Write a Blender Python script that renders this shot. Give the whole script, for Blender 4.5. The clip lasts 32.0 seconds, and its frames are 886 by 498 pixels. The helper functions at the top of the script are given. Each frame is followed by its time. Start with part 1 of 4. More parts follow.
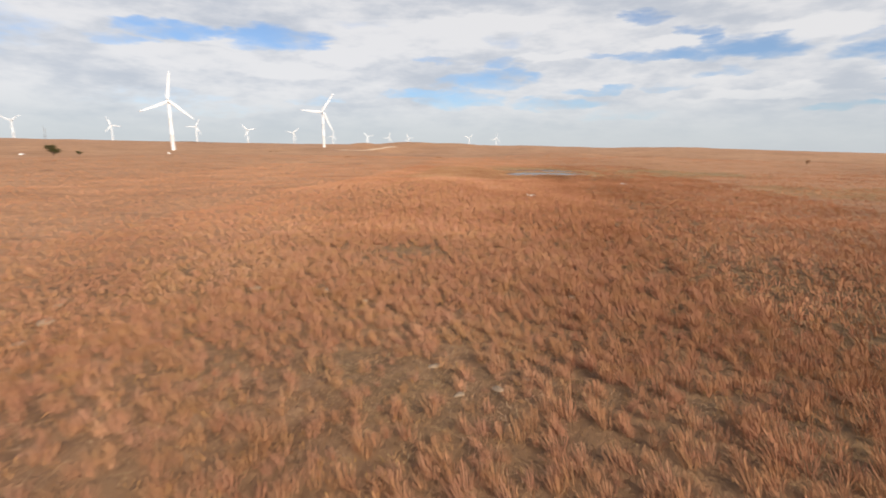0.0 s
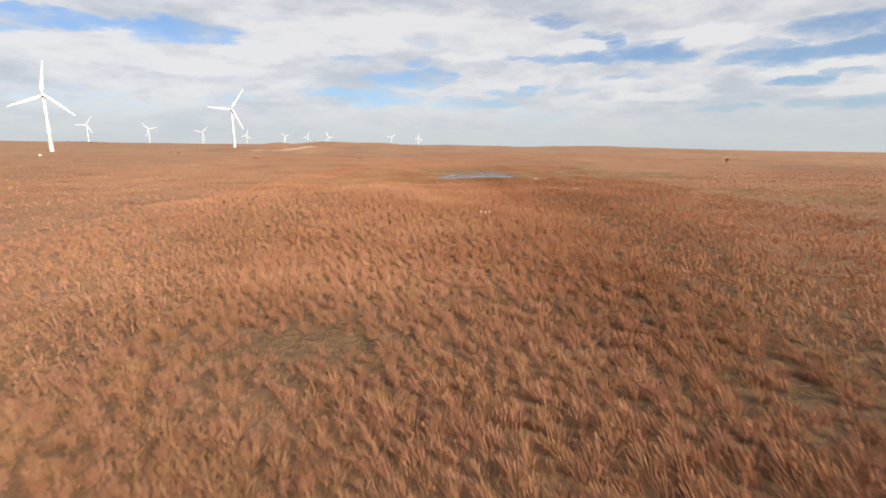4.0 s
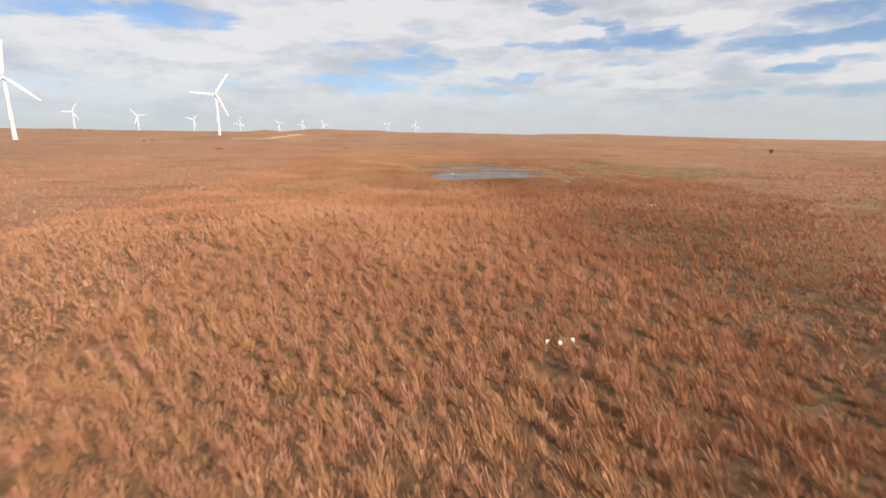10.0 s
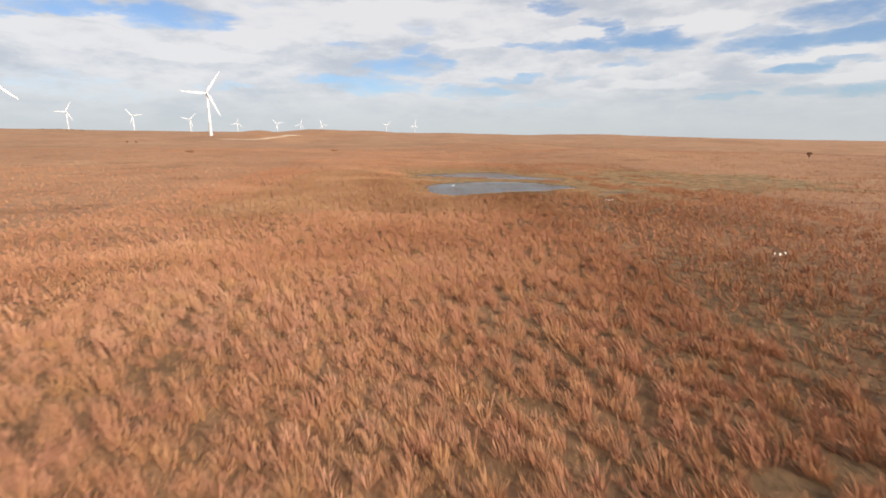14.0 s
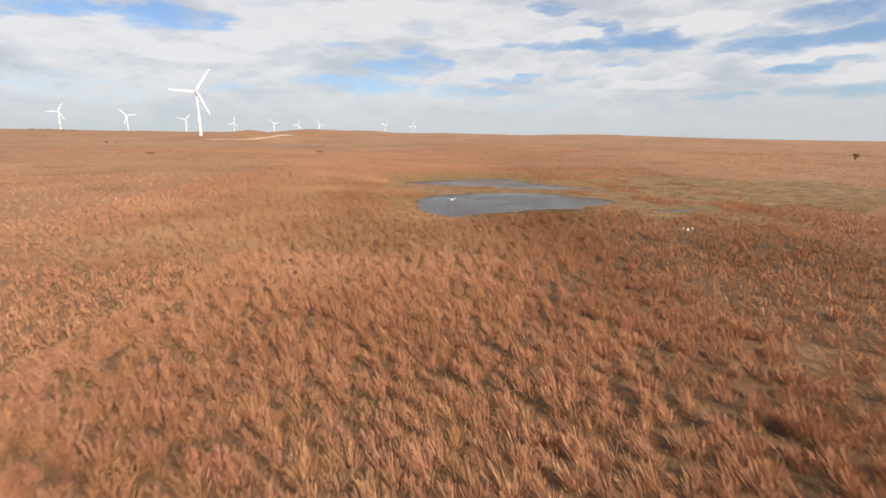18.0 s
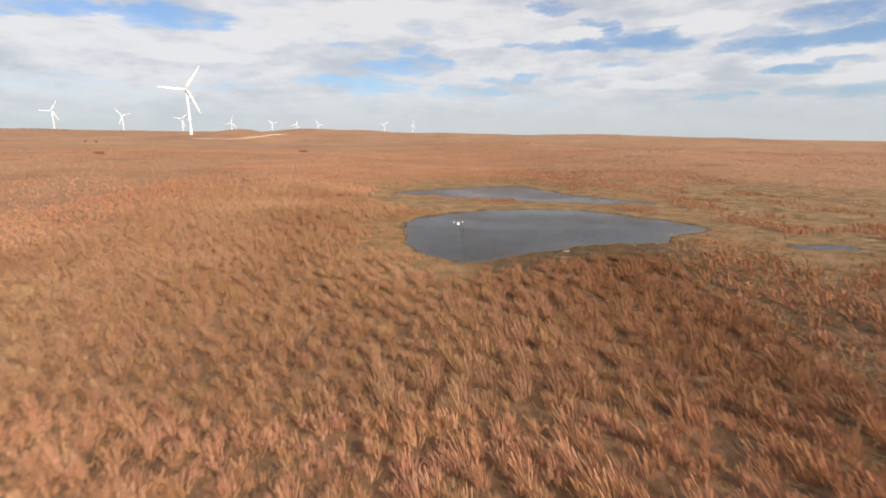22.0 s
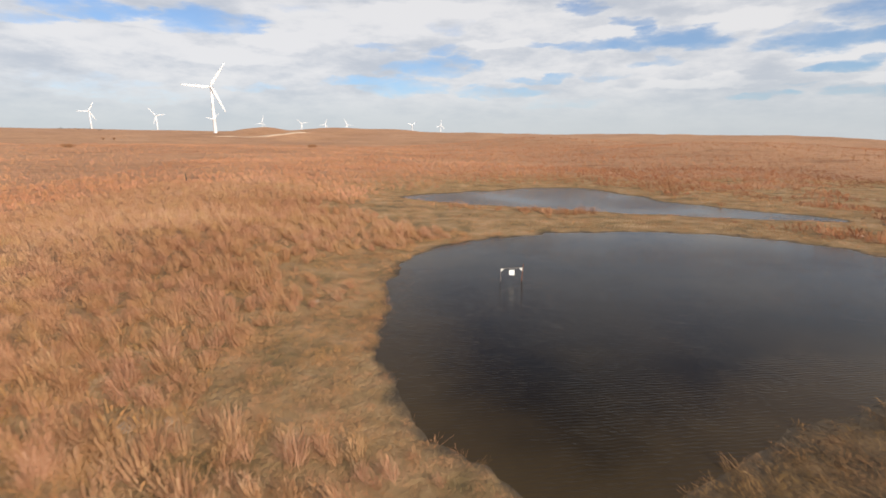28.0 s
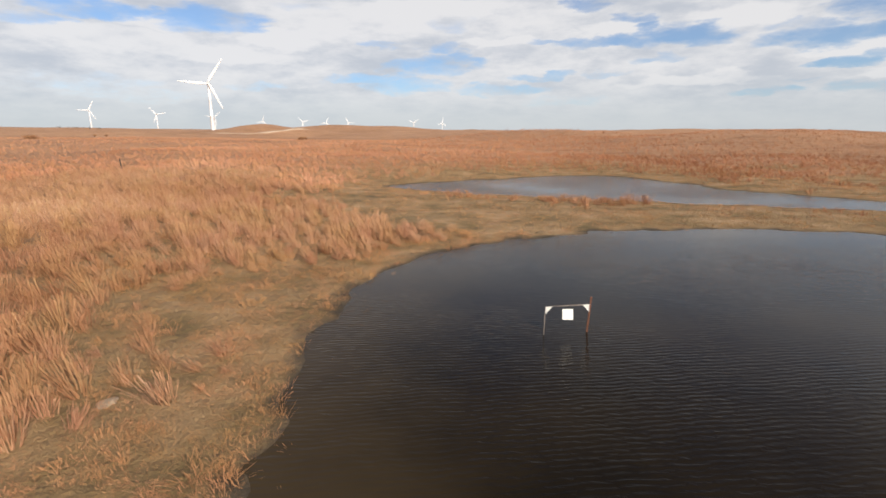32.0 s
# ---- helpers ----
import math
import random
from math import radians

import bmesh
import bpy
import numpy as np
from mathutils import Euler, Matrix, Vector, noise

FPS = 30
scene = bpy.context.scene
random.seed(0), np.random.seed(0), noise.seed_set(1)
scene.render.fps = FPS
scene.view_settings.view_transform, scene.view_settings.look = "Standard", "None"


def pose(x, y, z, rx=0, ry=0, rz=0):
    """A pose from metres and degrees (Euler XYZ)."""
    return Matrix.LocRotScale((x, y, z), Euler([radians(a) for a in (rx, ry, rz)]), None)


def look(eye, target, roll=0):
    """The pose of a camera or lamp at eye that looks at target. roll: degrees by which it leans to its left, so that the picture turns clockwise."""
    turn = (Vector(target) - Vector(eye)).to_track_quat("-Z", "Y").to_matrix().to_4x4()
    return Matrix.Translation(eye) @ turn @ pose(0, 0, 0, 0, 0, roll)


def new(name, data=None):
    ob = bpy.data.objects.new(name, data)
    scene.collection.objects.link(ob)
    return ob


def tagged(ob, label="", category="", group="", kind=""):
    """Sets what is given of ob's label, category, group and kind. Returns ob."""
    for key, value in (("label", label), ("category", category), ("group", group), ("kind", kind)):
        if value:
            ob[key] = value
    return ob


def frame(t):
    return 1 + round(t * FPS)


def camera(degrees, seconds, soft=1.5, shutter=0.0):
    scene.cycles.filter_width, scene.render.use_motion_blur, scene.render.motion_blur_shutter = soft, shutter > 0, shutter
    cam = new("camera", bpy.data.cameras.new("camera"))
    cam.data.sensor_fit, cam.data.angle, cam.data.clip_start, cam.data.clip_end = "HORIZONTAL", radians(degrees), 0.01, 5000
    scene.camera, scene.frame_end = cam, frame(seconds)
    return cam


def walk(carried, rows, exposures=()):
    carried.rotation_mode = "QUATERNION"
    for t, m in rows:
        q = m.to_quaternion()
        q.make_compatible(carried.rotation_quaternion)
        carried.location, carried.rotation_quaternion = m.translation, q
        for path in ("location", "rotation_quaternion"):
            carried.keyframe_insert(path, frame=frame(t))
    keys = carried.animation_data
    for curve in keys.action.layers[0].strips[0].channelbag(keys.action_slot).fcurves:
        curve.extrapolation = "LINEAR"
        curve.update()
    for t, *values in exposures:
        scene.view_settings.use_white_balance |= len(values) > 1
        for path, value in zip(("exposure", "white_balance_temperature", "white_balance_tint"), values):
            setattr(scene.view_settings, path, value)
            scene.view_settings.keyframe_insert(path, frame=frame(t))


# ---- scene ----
cam = camera(84.1, 32.0, soft=1.7, shutter=0.62)
PATH = [
    (0, (4.071, 7.504, 11.481), (3.755, 9.439, 11.087), 0.1),
    (0.5, (2.608, 10.514, 11.575), (2.459, 12.469, 11.18), -0.1),
    (1, (1.478, 13.687, 11.645), (1.428, 15.646, 11.248), -0.2),
    (1.5, (0.705, 17.056, 11.688), (0.671, 19.016, 11.293), -0.1),
    (2, (0.181, 20.596, 11.792), (0.158, 22.556, 11.396), -0.2),
    (2.5, (-0.119, 24.311, 11.756), (-0.139, 26.271, 11.359), -0.2),
    (3, (-0.322, 27.951, 11.759), (-0.338, 29.911, 11.363), -0.2),
    (3.5, (-0.359, 32.003, 11.847), (-0.376, 33.963, 11.45), -0.2),
    (5.5, (-0.44, 48.642, 11.653), (-0.45, 50.603, 11.26), 0.0),
    (6, (-0.607, 52.786, 11.605), (-0.616, 54.747, 11.212), 0.0),
    (6.5, (-0.748, 57.256, 11.564), (-0.754, 59.217, 11.17), -0.0),
    (7, (-0.617, 61.899, 11.695), (-0.625, 63.86, 11.3), -0.1),
    (7.5, (-0.511, 66.675, 11.723), (-0.518, 68.636, 11.328), -0.1),
    (8, (-0.314, 71.322, 11.942), (-0.323, 73.283, 11.547), -0.1),
    (8.5, (-0.259, 75.771, 12.181), (-0.269, 77.731, 11.785), -0.2),
    (9, (-0.413, 79.9, 12.313), (-0.421, 81.86, 11.919), -0.0),
    (9.5, (-0.325, 84.385, 12.477), (-0.331, 86.336, 12.041), -0.1),
    (10, (-0.344, 88.749, 12.648), (-0.35, 90.699, 12.205), -0.1),
    (10.5, (-0.403, 93.06, 12.885), (-0.408, 95.01, 12.441), -0.1),
    (11, (-0.499, 96.933, 12.869), (-0.505, 98.883, 12.428), -0.0),
    (11.5, (-0.532, 101.067, 12.892), (-0.536, 103.017, 12.449), -0.1),
    (12, (-0.534, 105.234, 12.969), (-0.538, 107.185, 12.526), -0.0),
    (12.5, (-0.451, 109.611, 12.982), (-0.453, 111.561, 12.54), 0.0),
    (13, (-0.348, 114.046, 13.09), (-0.352, 115.996, 12.648), 0.0),
    (13.5, (-0.248, 118.536, 13.135), (-0.25, 120.486, 12.693), 0.0),
    (14, (-0.237, 122.831, 13.264), (-0.241, 124.781, 12.822), -0.1),
    (14.5, (-0.307, 127.295, 13.454), (-0.309, 129.246, 13.011), -0.1),
    (16.5, (0.113, 144.394, 13.255), (0.112, 146.345, 12.813), -0.1),
    (17, (0.282, 148.558, 13.215), (0.282, 150.509, 12.774), -0.1),
    (17.5, (0.368, 152.703, 13.108), (0.369, 154.654, 12.667), -0.1),
    (18, (0.431, 156.746, 12.856), (0.432, 158.697, 12.415), -0.1),
    (18.5, (0.35, 160.902, 12.593), (0.351, 162.853, 12.152), -0.1),
    (19, (0.379, 165.362, 12.323), (0.38, 167.313, 11.883), -0.1),
    (19.5, (0.281, 169.804, 12.239), (0.282, 171.755, 11.798), -0.2),
    (20, (0.278, 174.306, 12.042), (0.279, 176.257, 11.602), -0.1),
    (20.5, (0.265, 178.781, 11.918), (0.266, 180.733, 11.479), -0.0),
    (21, (0.165, 183.282, 11.786), (0.167, 185.233, 11.346), -0.0),
    (21.5, (0.148, 187.497, 11.773), (0.151, 189.448, 11.333), -0.0),
    (22, (0.181, 191.787, 11.837), (0.183, 193.738, 11.396), -0.1),
    (22.5, (0.153, 195.883, 11.875), (0.156, 197.834, 11.433), -0.2),
    (23, (0.144, 200.157, 11.831), (0.145, 202.108, 11.388), -0.2),
    (23.5, (0.32, 204.275, 11.688), (0.309, 206.226, 11.245), -0.3),
    (24, (0.399, 208.522, 11.377), (0.352, 210.472, 10.934), -0.2),
    (24.5, (0.436, 212.652, 10.903), (0.355, 214.601, 10.462), -0.1),
    (25, (0.375, 216.255, 10.417), (0.286, 218.204, 9.977), -0.1),
    (25.5, (0.279, 219.079, 9.888), (0.184, 221.028, 9.447), -0.1),
    (27.5, (-0.232, 226.573, 8.565), (-0.337, 228.522, 8.127), -0.0),
    (28, (-0.239, 228.432, 8.45), (-0.346, 230.381, 8.011), -0.1),
    (28.5, (-0.337, 230.503, 8.091), (-0.444, 232.452, 7.653), -0.1),
    (29, (-0.467, 232.949, 7.612), (-0.574, 234.898, 7.176), -0.0),
    (29.5, (-0.552, 235.611, 7.138), (-0.662, 237.56, 6.703), -0.0),
    (30, (-0.621, 238.214, 6.732), (-0.732, 240.162, 6.294), -0.2),
    (30.5, (-0.649, 240.495, 6.24), (-0.76, 242.443, 5.801), -0.2),
    (31, (-0.603, 242.183, 6.025), (-0.717, 244.131, 5.585), -0.3),
    (31.5, (-0.52, 243.142, 5.924), (-0.635, 245.089, 5.484), -0.3),
    (32, (-0.471, 243.445, 5.645), (-0.587, 245.391, 5.198), -0.4),
]
walk(cam, [(t, look(eye, target, roll)) for t, eye, target, roll in PATH])

# ---- light ----
SUN_AZ, SUN_EL = 134.0, 29.0      # degrees clockwise from +y, degrees above the horizon
world = bpy.data.worlds.new("sky")
scene.world = world
world.use_nodes = True
wn, wl = world.node_tree.nodes, world.node_tree.links
wn.clear()


def wmath(op, a, b=None, clamp=False):
    n = wn.new("ShaderNodeMath")
    n.operation, n.use_clamp = op, clamp
    for i, v in enumerate((a, b)):
        if v is None:
            continue
        if isinstance(v, (int, float)):
            n.inputs[i].default_value = v
        else:
            wl.new(v, n.inputs[i])
    return n.outputs[0]


def wsmooth(v, lo, hi):
    n = wn.new("ShaderNodeMapRange")
    n.interpolation_type = "SMOOTHSTEP"
    wl.new(v, n.inputs[0])
    n.inputs[1].default_value, n.inputs[2].default_value = lo, hi
    n.inputs[3].default_value, n.inputs[4].default_value = 0, 1
    return n.outputs[0]


def wmix(f, a, b):
    n = wn.new("ShaderNodeMix")
    n.data_type = "RGBA"
    if isinstance(f, (int, float)):
        n.inputs[0].default_value = f
    else:
        wl.new(f, n.inputs[0])
    for i, v in ((6, a), (7, b)):
        if isinstance(v, tuple):
            n.inputs[i].default_value = (*v, 1)
        else:
            wl.new(v, n.inputs[i])
    return n.outputs[2]


coords = wn.new("ShaderNodeTexCoord").outputs["Generated"]
split = wn.new("ShaderNodeSeparateXYZ")
wl.new(coords, split.inputs[0])
deg = 180 / math.pi
azimuth = wmath("MULTIPLY", wmath("ARCTAN2", split.outputs[0], split.outputs[1]), deg)
elevation = wmath("MULTIPLY", wmath("ARCSINE", split.outputs[2]), deg)


def wnoise(scale, detail, rough, squash, shift):
    m = wn.new("ShaderNodeMapping")
    m.inputs["Scale"].default_value = (1, 1, squash)
    m.inputs["Location"].default_value = shift
    wl.new(coords, m.inputs[0])
    n = wn.new("ShaderNodeTexNoise")
    n.inputs["Scale"].default_value, n.inputs["Detail"].default_value, n.inputs["Roughness"].default_value = scale, detail, rough
    wl.new(m.outputs[0], n.inputs["Vector"])
    return n.outputs["Fac"]


puffs = wnoise(4.6, 9, 0.6, 4.0, (0.3, 1.7, 0.2))
wisps = wnoise(15.0, 9, 0.64, 2.7, (4.1, 0.2, 2.0))
bend_a = wmath("MULTIPLY", wmath("SUBTRACT", wnoise(14.0, 5, 0.55, 3.5, (7, 3, 1)), 0.5), 8)
bend_e = wmath("MULTIPLY", wmath("SUBTRACT", wnoise(13.0, 5, 0.55, 3.5, (2, 8, 5)), 0.5), 2.6)
az2, el2 = wmath("ADD", azimuth, bend_a), wmath("ADD", elevation, bend_e)
# clear gaps between the clouds: azimuth, elevation, half width, half height, clearness
GAPS_WEST = [(-27.2, 11.3, 4.1, 1.03, 1), (-30.4, 11.1, 1.4, 0.48, 0.9), (-23.6, 10.7, 2.1, 0.31, 0.8), (-36.1, 11.3, 4.8, 0.58, 0.95), (-41.8, 10.1, 2.4, 0.58, 0.8), (-38.4, 5, 5, 0.75, 0.35), (-33.2, 4, 6.2, 0.61, 0.3), (-22.8, 5.3, 2.7, 0.33, 0.55), (-10, 9.7, 2.4, 0.39, 0.6), (-3.4, 9.3, 2, 0.68, 0.7), (-5.8, 7.5, 3.8, 0.75, 0.75), (-11, 6.3, 3.7, 0.46, 0.85), (-7.4, 5.5, 4.6, 0.71, 0.8), (-2.4, 11.8, 1.8, 0.76, 0.35), (-0.8, 8.1, 2.2, 0.52, 0.75), (-18.4, 13.1, 2.7, 0.41, 0.3)]
GAPS_MIDDLE = [(4.5, 5, 4.7, 0.54, 0.75), (8.2, 6.3, 2.9, 0.23, 0.7), (15.1, 6.5, 2.5, 0.23, 0.45), (11, 3.6, 4.3, 0.48, 0.35), (11.5, 12.9, 2, 0.58, 0.85), (16.5, 11.4, 1.8, 0.47, 0.8), (17.9, 10.6, 1.2, 0.42, 0.9), (9, 9.7, 2.5, 0.28, 0.65), (14.6, 9.4, 4.3, 0.44, 0.85)]
GAPS_EAST = [(21.3, 9.5, 4, 0.89, 1), (19.5, 7.6, 2.5, 0.33, 0.65), (33.4, 8.4, 4.1, 0.81, 1), (37.8, 8.7, 3.7, 0.68, 1), (33.9, 6.1, 2.2, 0.39, 0.95), (36.9, 6.4, 2.4, 0.23, 0.65), (31.1, 9.5, 2.7, 0.44, 0.65), (37.1, 10.6, 3.3, 0.84, 0.85), (41, 9.6, 1.7, 1.06, 0.8), (28.4, 4.1, 2.2, 0.32, 0.65), (32.3, 4.8, 1.9, 0.15, 0.4), (36.3, 4.1, 2.5, 0.44, 0.55), (39.6, 4, 2.2, 0.56, 0.9), (42.9, 6, 1.3, 0.43, 0.7),
             (26, 18.5, 9, 1, 0.8), (55, 9, 9, 2, 0.8)]
GAPS_HIGH = [(9, 17.5, 9, 0.9, 0.8), (-20, 18.5, 14, 1.6, 0.8), (-58, 10, 9, 2, 0.8)]
holes = None
for a, e, w, h, k in GAPS_WEST + GAPS_MIDDLE + GAPS_EAST + GAPS_HIGH:
    da = wmath("DIVIDE", wmath("SUBTRACT", az2, a), w)
    de = wmath("DIVIDE", wmath("SUBTRACT", el2, e), h)
    d = wmath("ADD", wmath("MULTIPLY", da, da), wmath("MULTIPLY", de, de))
    one = wmath("MULTIPLY", wmath("SUBTRACT", 1.0, wsmooth(d, 0.0, 2.9)), k)
    holes = one if holes is None else wmath("MAXIMUM", holes, one)
# broken cloud overhead, a closed sheet lower down, thin haze close to the horizon
field = wmath("MULTIPLY", wsmooth(puffs, 0.42, 0.58), 0.88)
sheet = wmath("MULTIPLY", wmath("SUBTRACT", 1.0, wsmooth(elevation, 15, 24)), 0.93)
cover = wmath("MAXIMUM", field, sheet)
ragged = wsmooth(wmath("ADD", holes, wmath("MULTIPLY", wmath("SUBTRACT", wisps, 0.5), 1.7)), 0.06, 1.2)
cover = wmath("MULTIPLY", cover, wmath("SUBTRACT", 1.0, wmath("MULTIPLY", wmath("MULTIPLY", ragged, wsmooth(holes, 0.02, 0.4)), 0.84)), True)
# heaped white masses within the sheet: azimuth, elevation, half width, half height
HEAPS = [(-31.9, 10.6, 3.1, 0.66), (-35.4, 9, 6.9, 1.2), (-11.7, 11.9, 9.3, 1.71), (-19.7, 9.7, 3.8, 0.95), (15.1, 10.5, 4, 0.59), (2.9, 9.8, 4.3, 0.51), (35.8, 7.3, 4.1, 0.52), (38.5, 5.2, 2.7, 0.42), (26.5, 10.9, 4.4, 0.89), (-5.1, 13.3, 7.2, 0.64), (-26.1, 8.3, 7.5, 0.93), (23.5, 5.3, 6.3, 0.55)]
heap = None
for a, e, w, h in HEAPS:
    da = wmath("DIVIDE", wmath("SUBTRACT", az2, a), w)
    de = wmath("DIVIDE", wmath("SUBTRACT", el2, e), h)
    one = wmath("SUBTRACT", 1.0, wsmooth(wmath("ADD", wmath("MULTIPLY", da, da), wmath("MULTIPLY", de, de)), 0.1, 1.6))
    heap = one if heap is None else wmath("MAXIMUM", heap, one)
shade = wmath("ADD", wmath("MULTIPLY", puffs, 0.66), wmath("MULTIPLY", wisps, 0.34))
shade = wsmooth(wmath("ADD", shade, wmath("MULTIPLY", heap, 0.15)), 0.36, 0.62)
cloud = wmix(shade, (0.66, 0.69, 0.75), (0.98, 0.96, 0.955))
low = wmath("SUBTRACT", 1.0, wsmooth(elevation, 0.5, 7.0))
# cloud above the view is dimmed to hold down fill light and pond reflections
high = wsmooth(elevation, 17, 34)
cloud = wmix(wmath("MULTIPLY", high, 0.9), cloud, (0.38, 0.375, 0.37))
cloud = wmix(wmath("MULTIPLY", low, 0.85), cloud, (0.69, 0.73, 0.765))
sky = wn.new("ShaderNodeTexSky")
sky.sky_type, sky.sun_disc = "NISHITA", False
sky.sun_elevation, sky.sun_rotation = radians(SUN_EL), radians(SUN_AZ)
sky.altitude, sky.air_density, sky.dust_density, sky.ozone_density = 600, 1.0, 0.6, 2.5
blue_bg, cloud_bg, both = wn.new("ShaderNodeBackground"), wn.new("ShaderNodeBackground"), wn.new("ShaderNodeMixShader")
tint = wn.new("ShaderNodeMix")
tint.data_type, tint.blend_type = "RGBA", "MULTIPLY"
tint.inputs[0].default_value = 1.0
tint.inputs[7].default_value = (0.78, 0.95, 1.14, 1)
wl.new(sky.outputs[0], tint.inputs[6])
wl.new(tint.outputs[2], blue_bg.inputs[0])
blue_bg.inputs[1].default_value = 0.11
wl.new(cloud, cloud_bg.inputs[0])
cloud_bg.inputs[1].default_value = 0.855
wl.new(cover, both.inputs[0])
wl.new(blue_bg.outputs[0], both.inputs[1])
wl.new(cloud_bg.outputs[0], both.inputs[2])
wl.new(both.outputs[0], wn.new("ShaderNodeOutputWorld").inputs[0])

sun = new("sun", bpy.data.lights.new("sun", "SUN"))
sun.data.energy, sun.data.angle, sun.data.color = 5.3, radians(0.6), (1.0, 0.91, 0.79)
sa, se = radians(SUN_AZ), radians(SUN_EL)
sun.matrix_world = look((0, 0, 0), (-math.sin(sa) * math.cos(se), -math.cos(sa) * math.cos(se), -math.sin(se)))
scene.view_settings.exposure = 0.0

# ---- materials ----


def material(name, colour, rough=0.8, metal=0.0, dark=0.6, scale=3.0, fine=40.0, bump=0.2, bump_scale=30.0, spread=0.25, translucent=0.0):
    """A surface with mottling at two scales and a fine relief; spread varies it from piece to piece."""
    m = bpy.data.materials.new(name)
    m.use_nodes = True
    n, l = m.node_tree.nodes, m.node_tree.links
    b = n["Principled BSDF"]
    co = n.new("ShaderNodeTexCoord").outputs["Object"]
    big, small = n.new("ShaderNodeTexNoise"), n.new("ShaderNodeTexNoise")
    for t, s, d in ((big, scale, 4), (small, fine, 3)):
        t.inputs["Scale"].default_value, t.inputs["Detail"].default_value = s, d
        l.new(co, t.inputs["Vector"])
    add = n.new("ShaderNodeMath")
    add.operation = "MULTIPLY_ADD"
    add.inputs[1].default_value = 0.5
    l.new(small.outputs["Fac"], add.inputs[0])
    half = n.new("ShaderNodeMath")
    half.operation = "MULTIPLY"
    half.inputs[1].default_value = 0.5
    l.new(big.outputs["Fac"], half.inputs[0])
    l.new(half.outputs[0], add.inputs[2])
    ramp = n.new("ShaderNodeValToRGB")
    ramp.color_ramp.elements[0].position, ramp.color_ramp.elements[1].position = 0.35, 0.62
    ramp.color_ramp.elements[0].color = (*[c * dark for c in colour], 1)
    ramp.color_ramp.elements[1].color = (*colour, 1)
    l.new(add.outputs[0], ramp.inputs[0])
    l.new(ramp.outputs[0], b.inputs["Base Color"])
    b.inputs["Roughness"].default_value, b.inputs["Metallic"].default_value = rough, metal
    if bump:
        tex, bm_ = n.new("ShaderNodeTexNoise"), n.new("ShaderNodeBump")
        tex.inputs["Scale"].default_value, tex.inputs["Detail"].default_value = bump_scale, 4
        l.new(co, tex.inputs["Vector"])
        l.new(tex.outputs["Fac"], bm_.inputs["Height"])
        bm_.inputs["Strength"].default_value = bump
        l.new(bm_.outputs[0], b.inputs["Normal"])
    return m


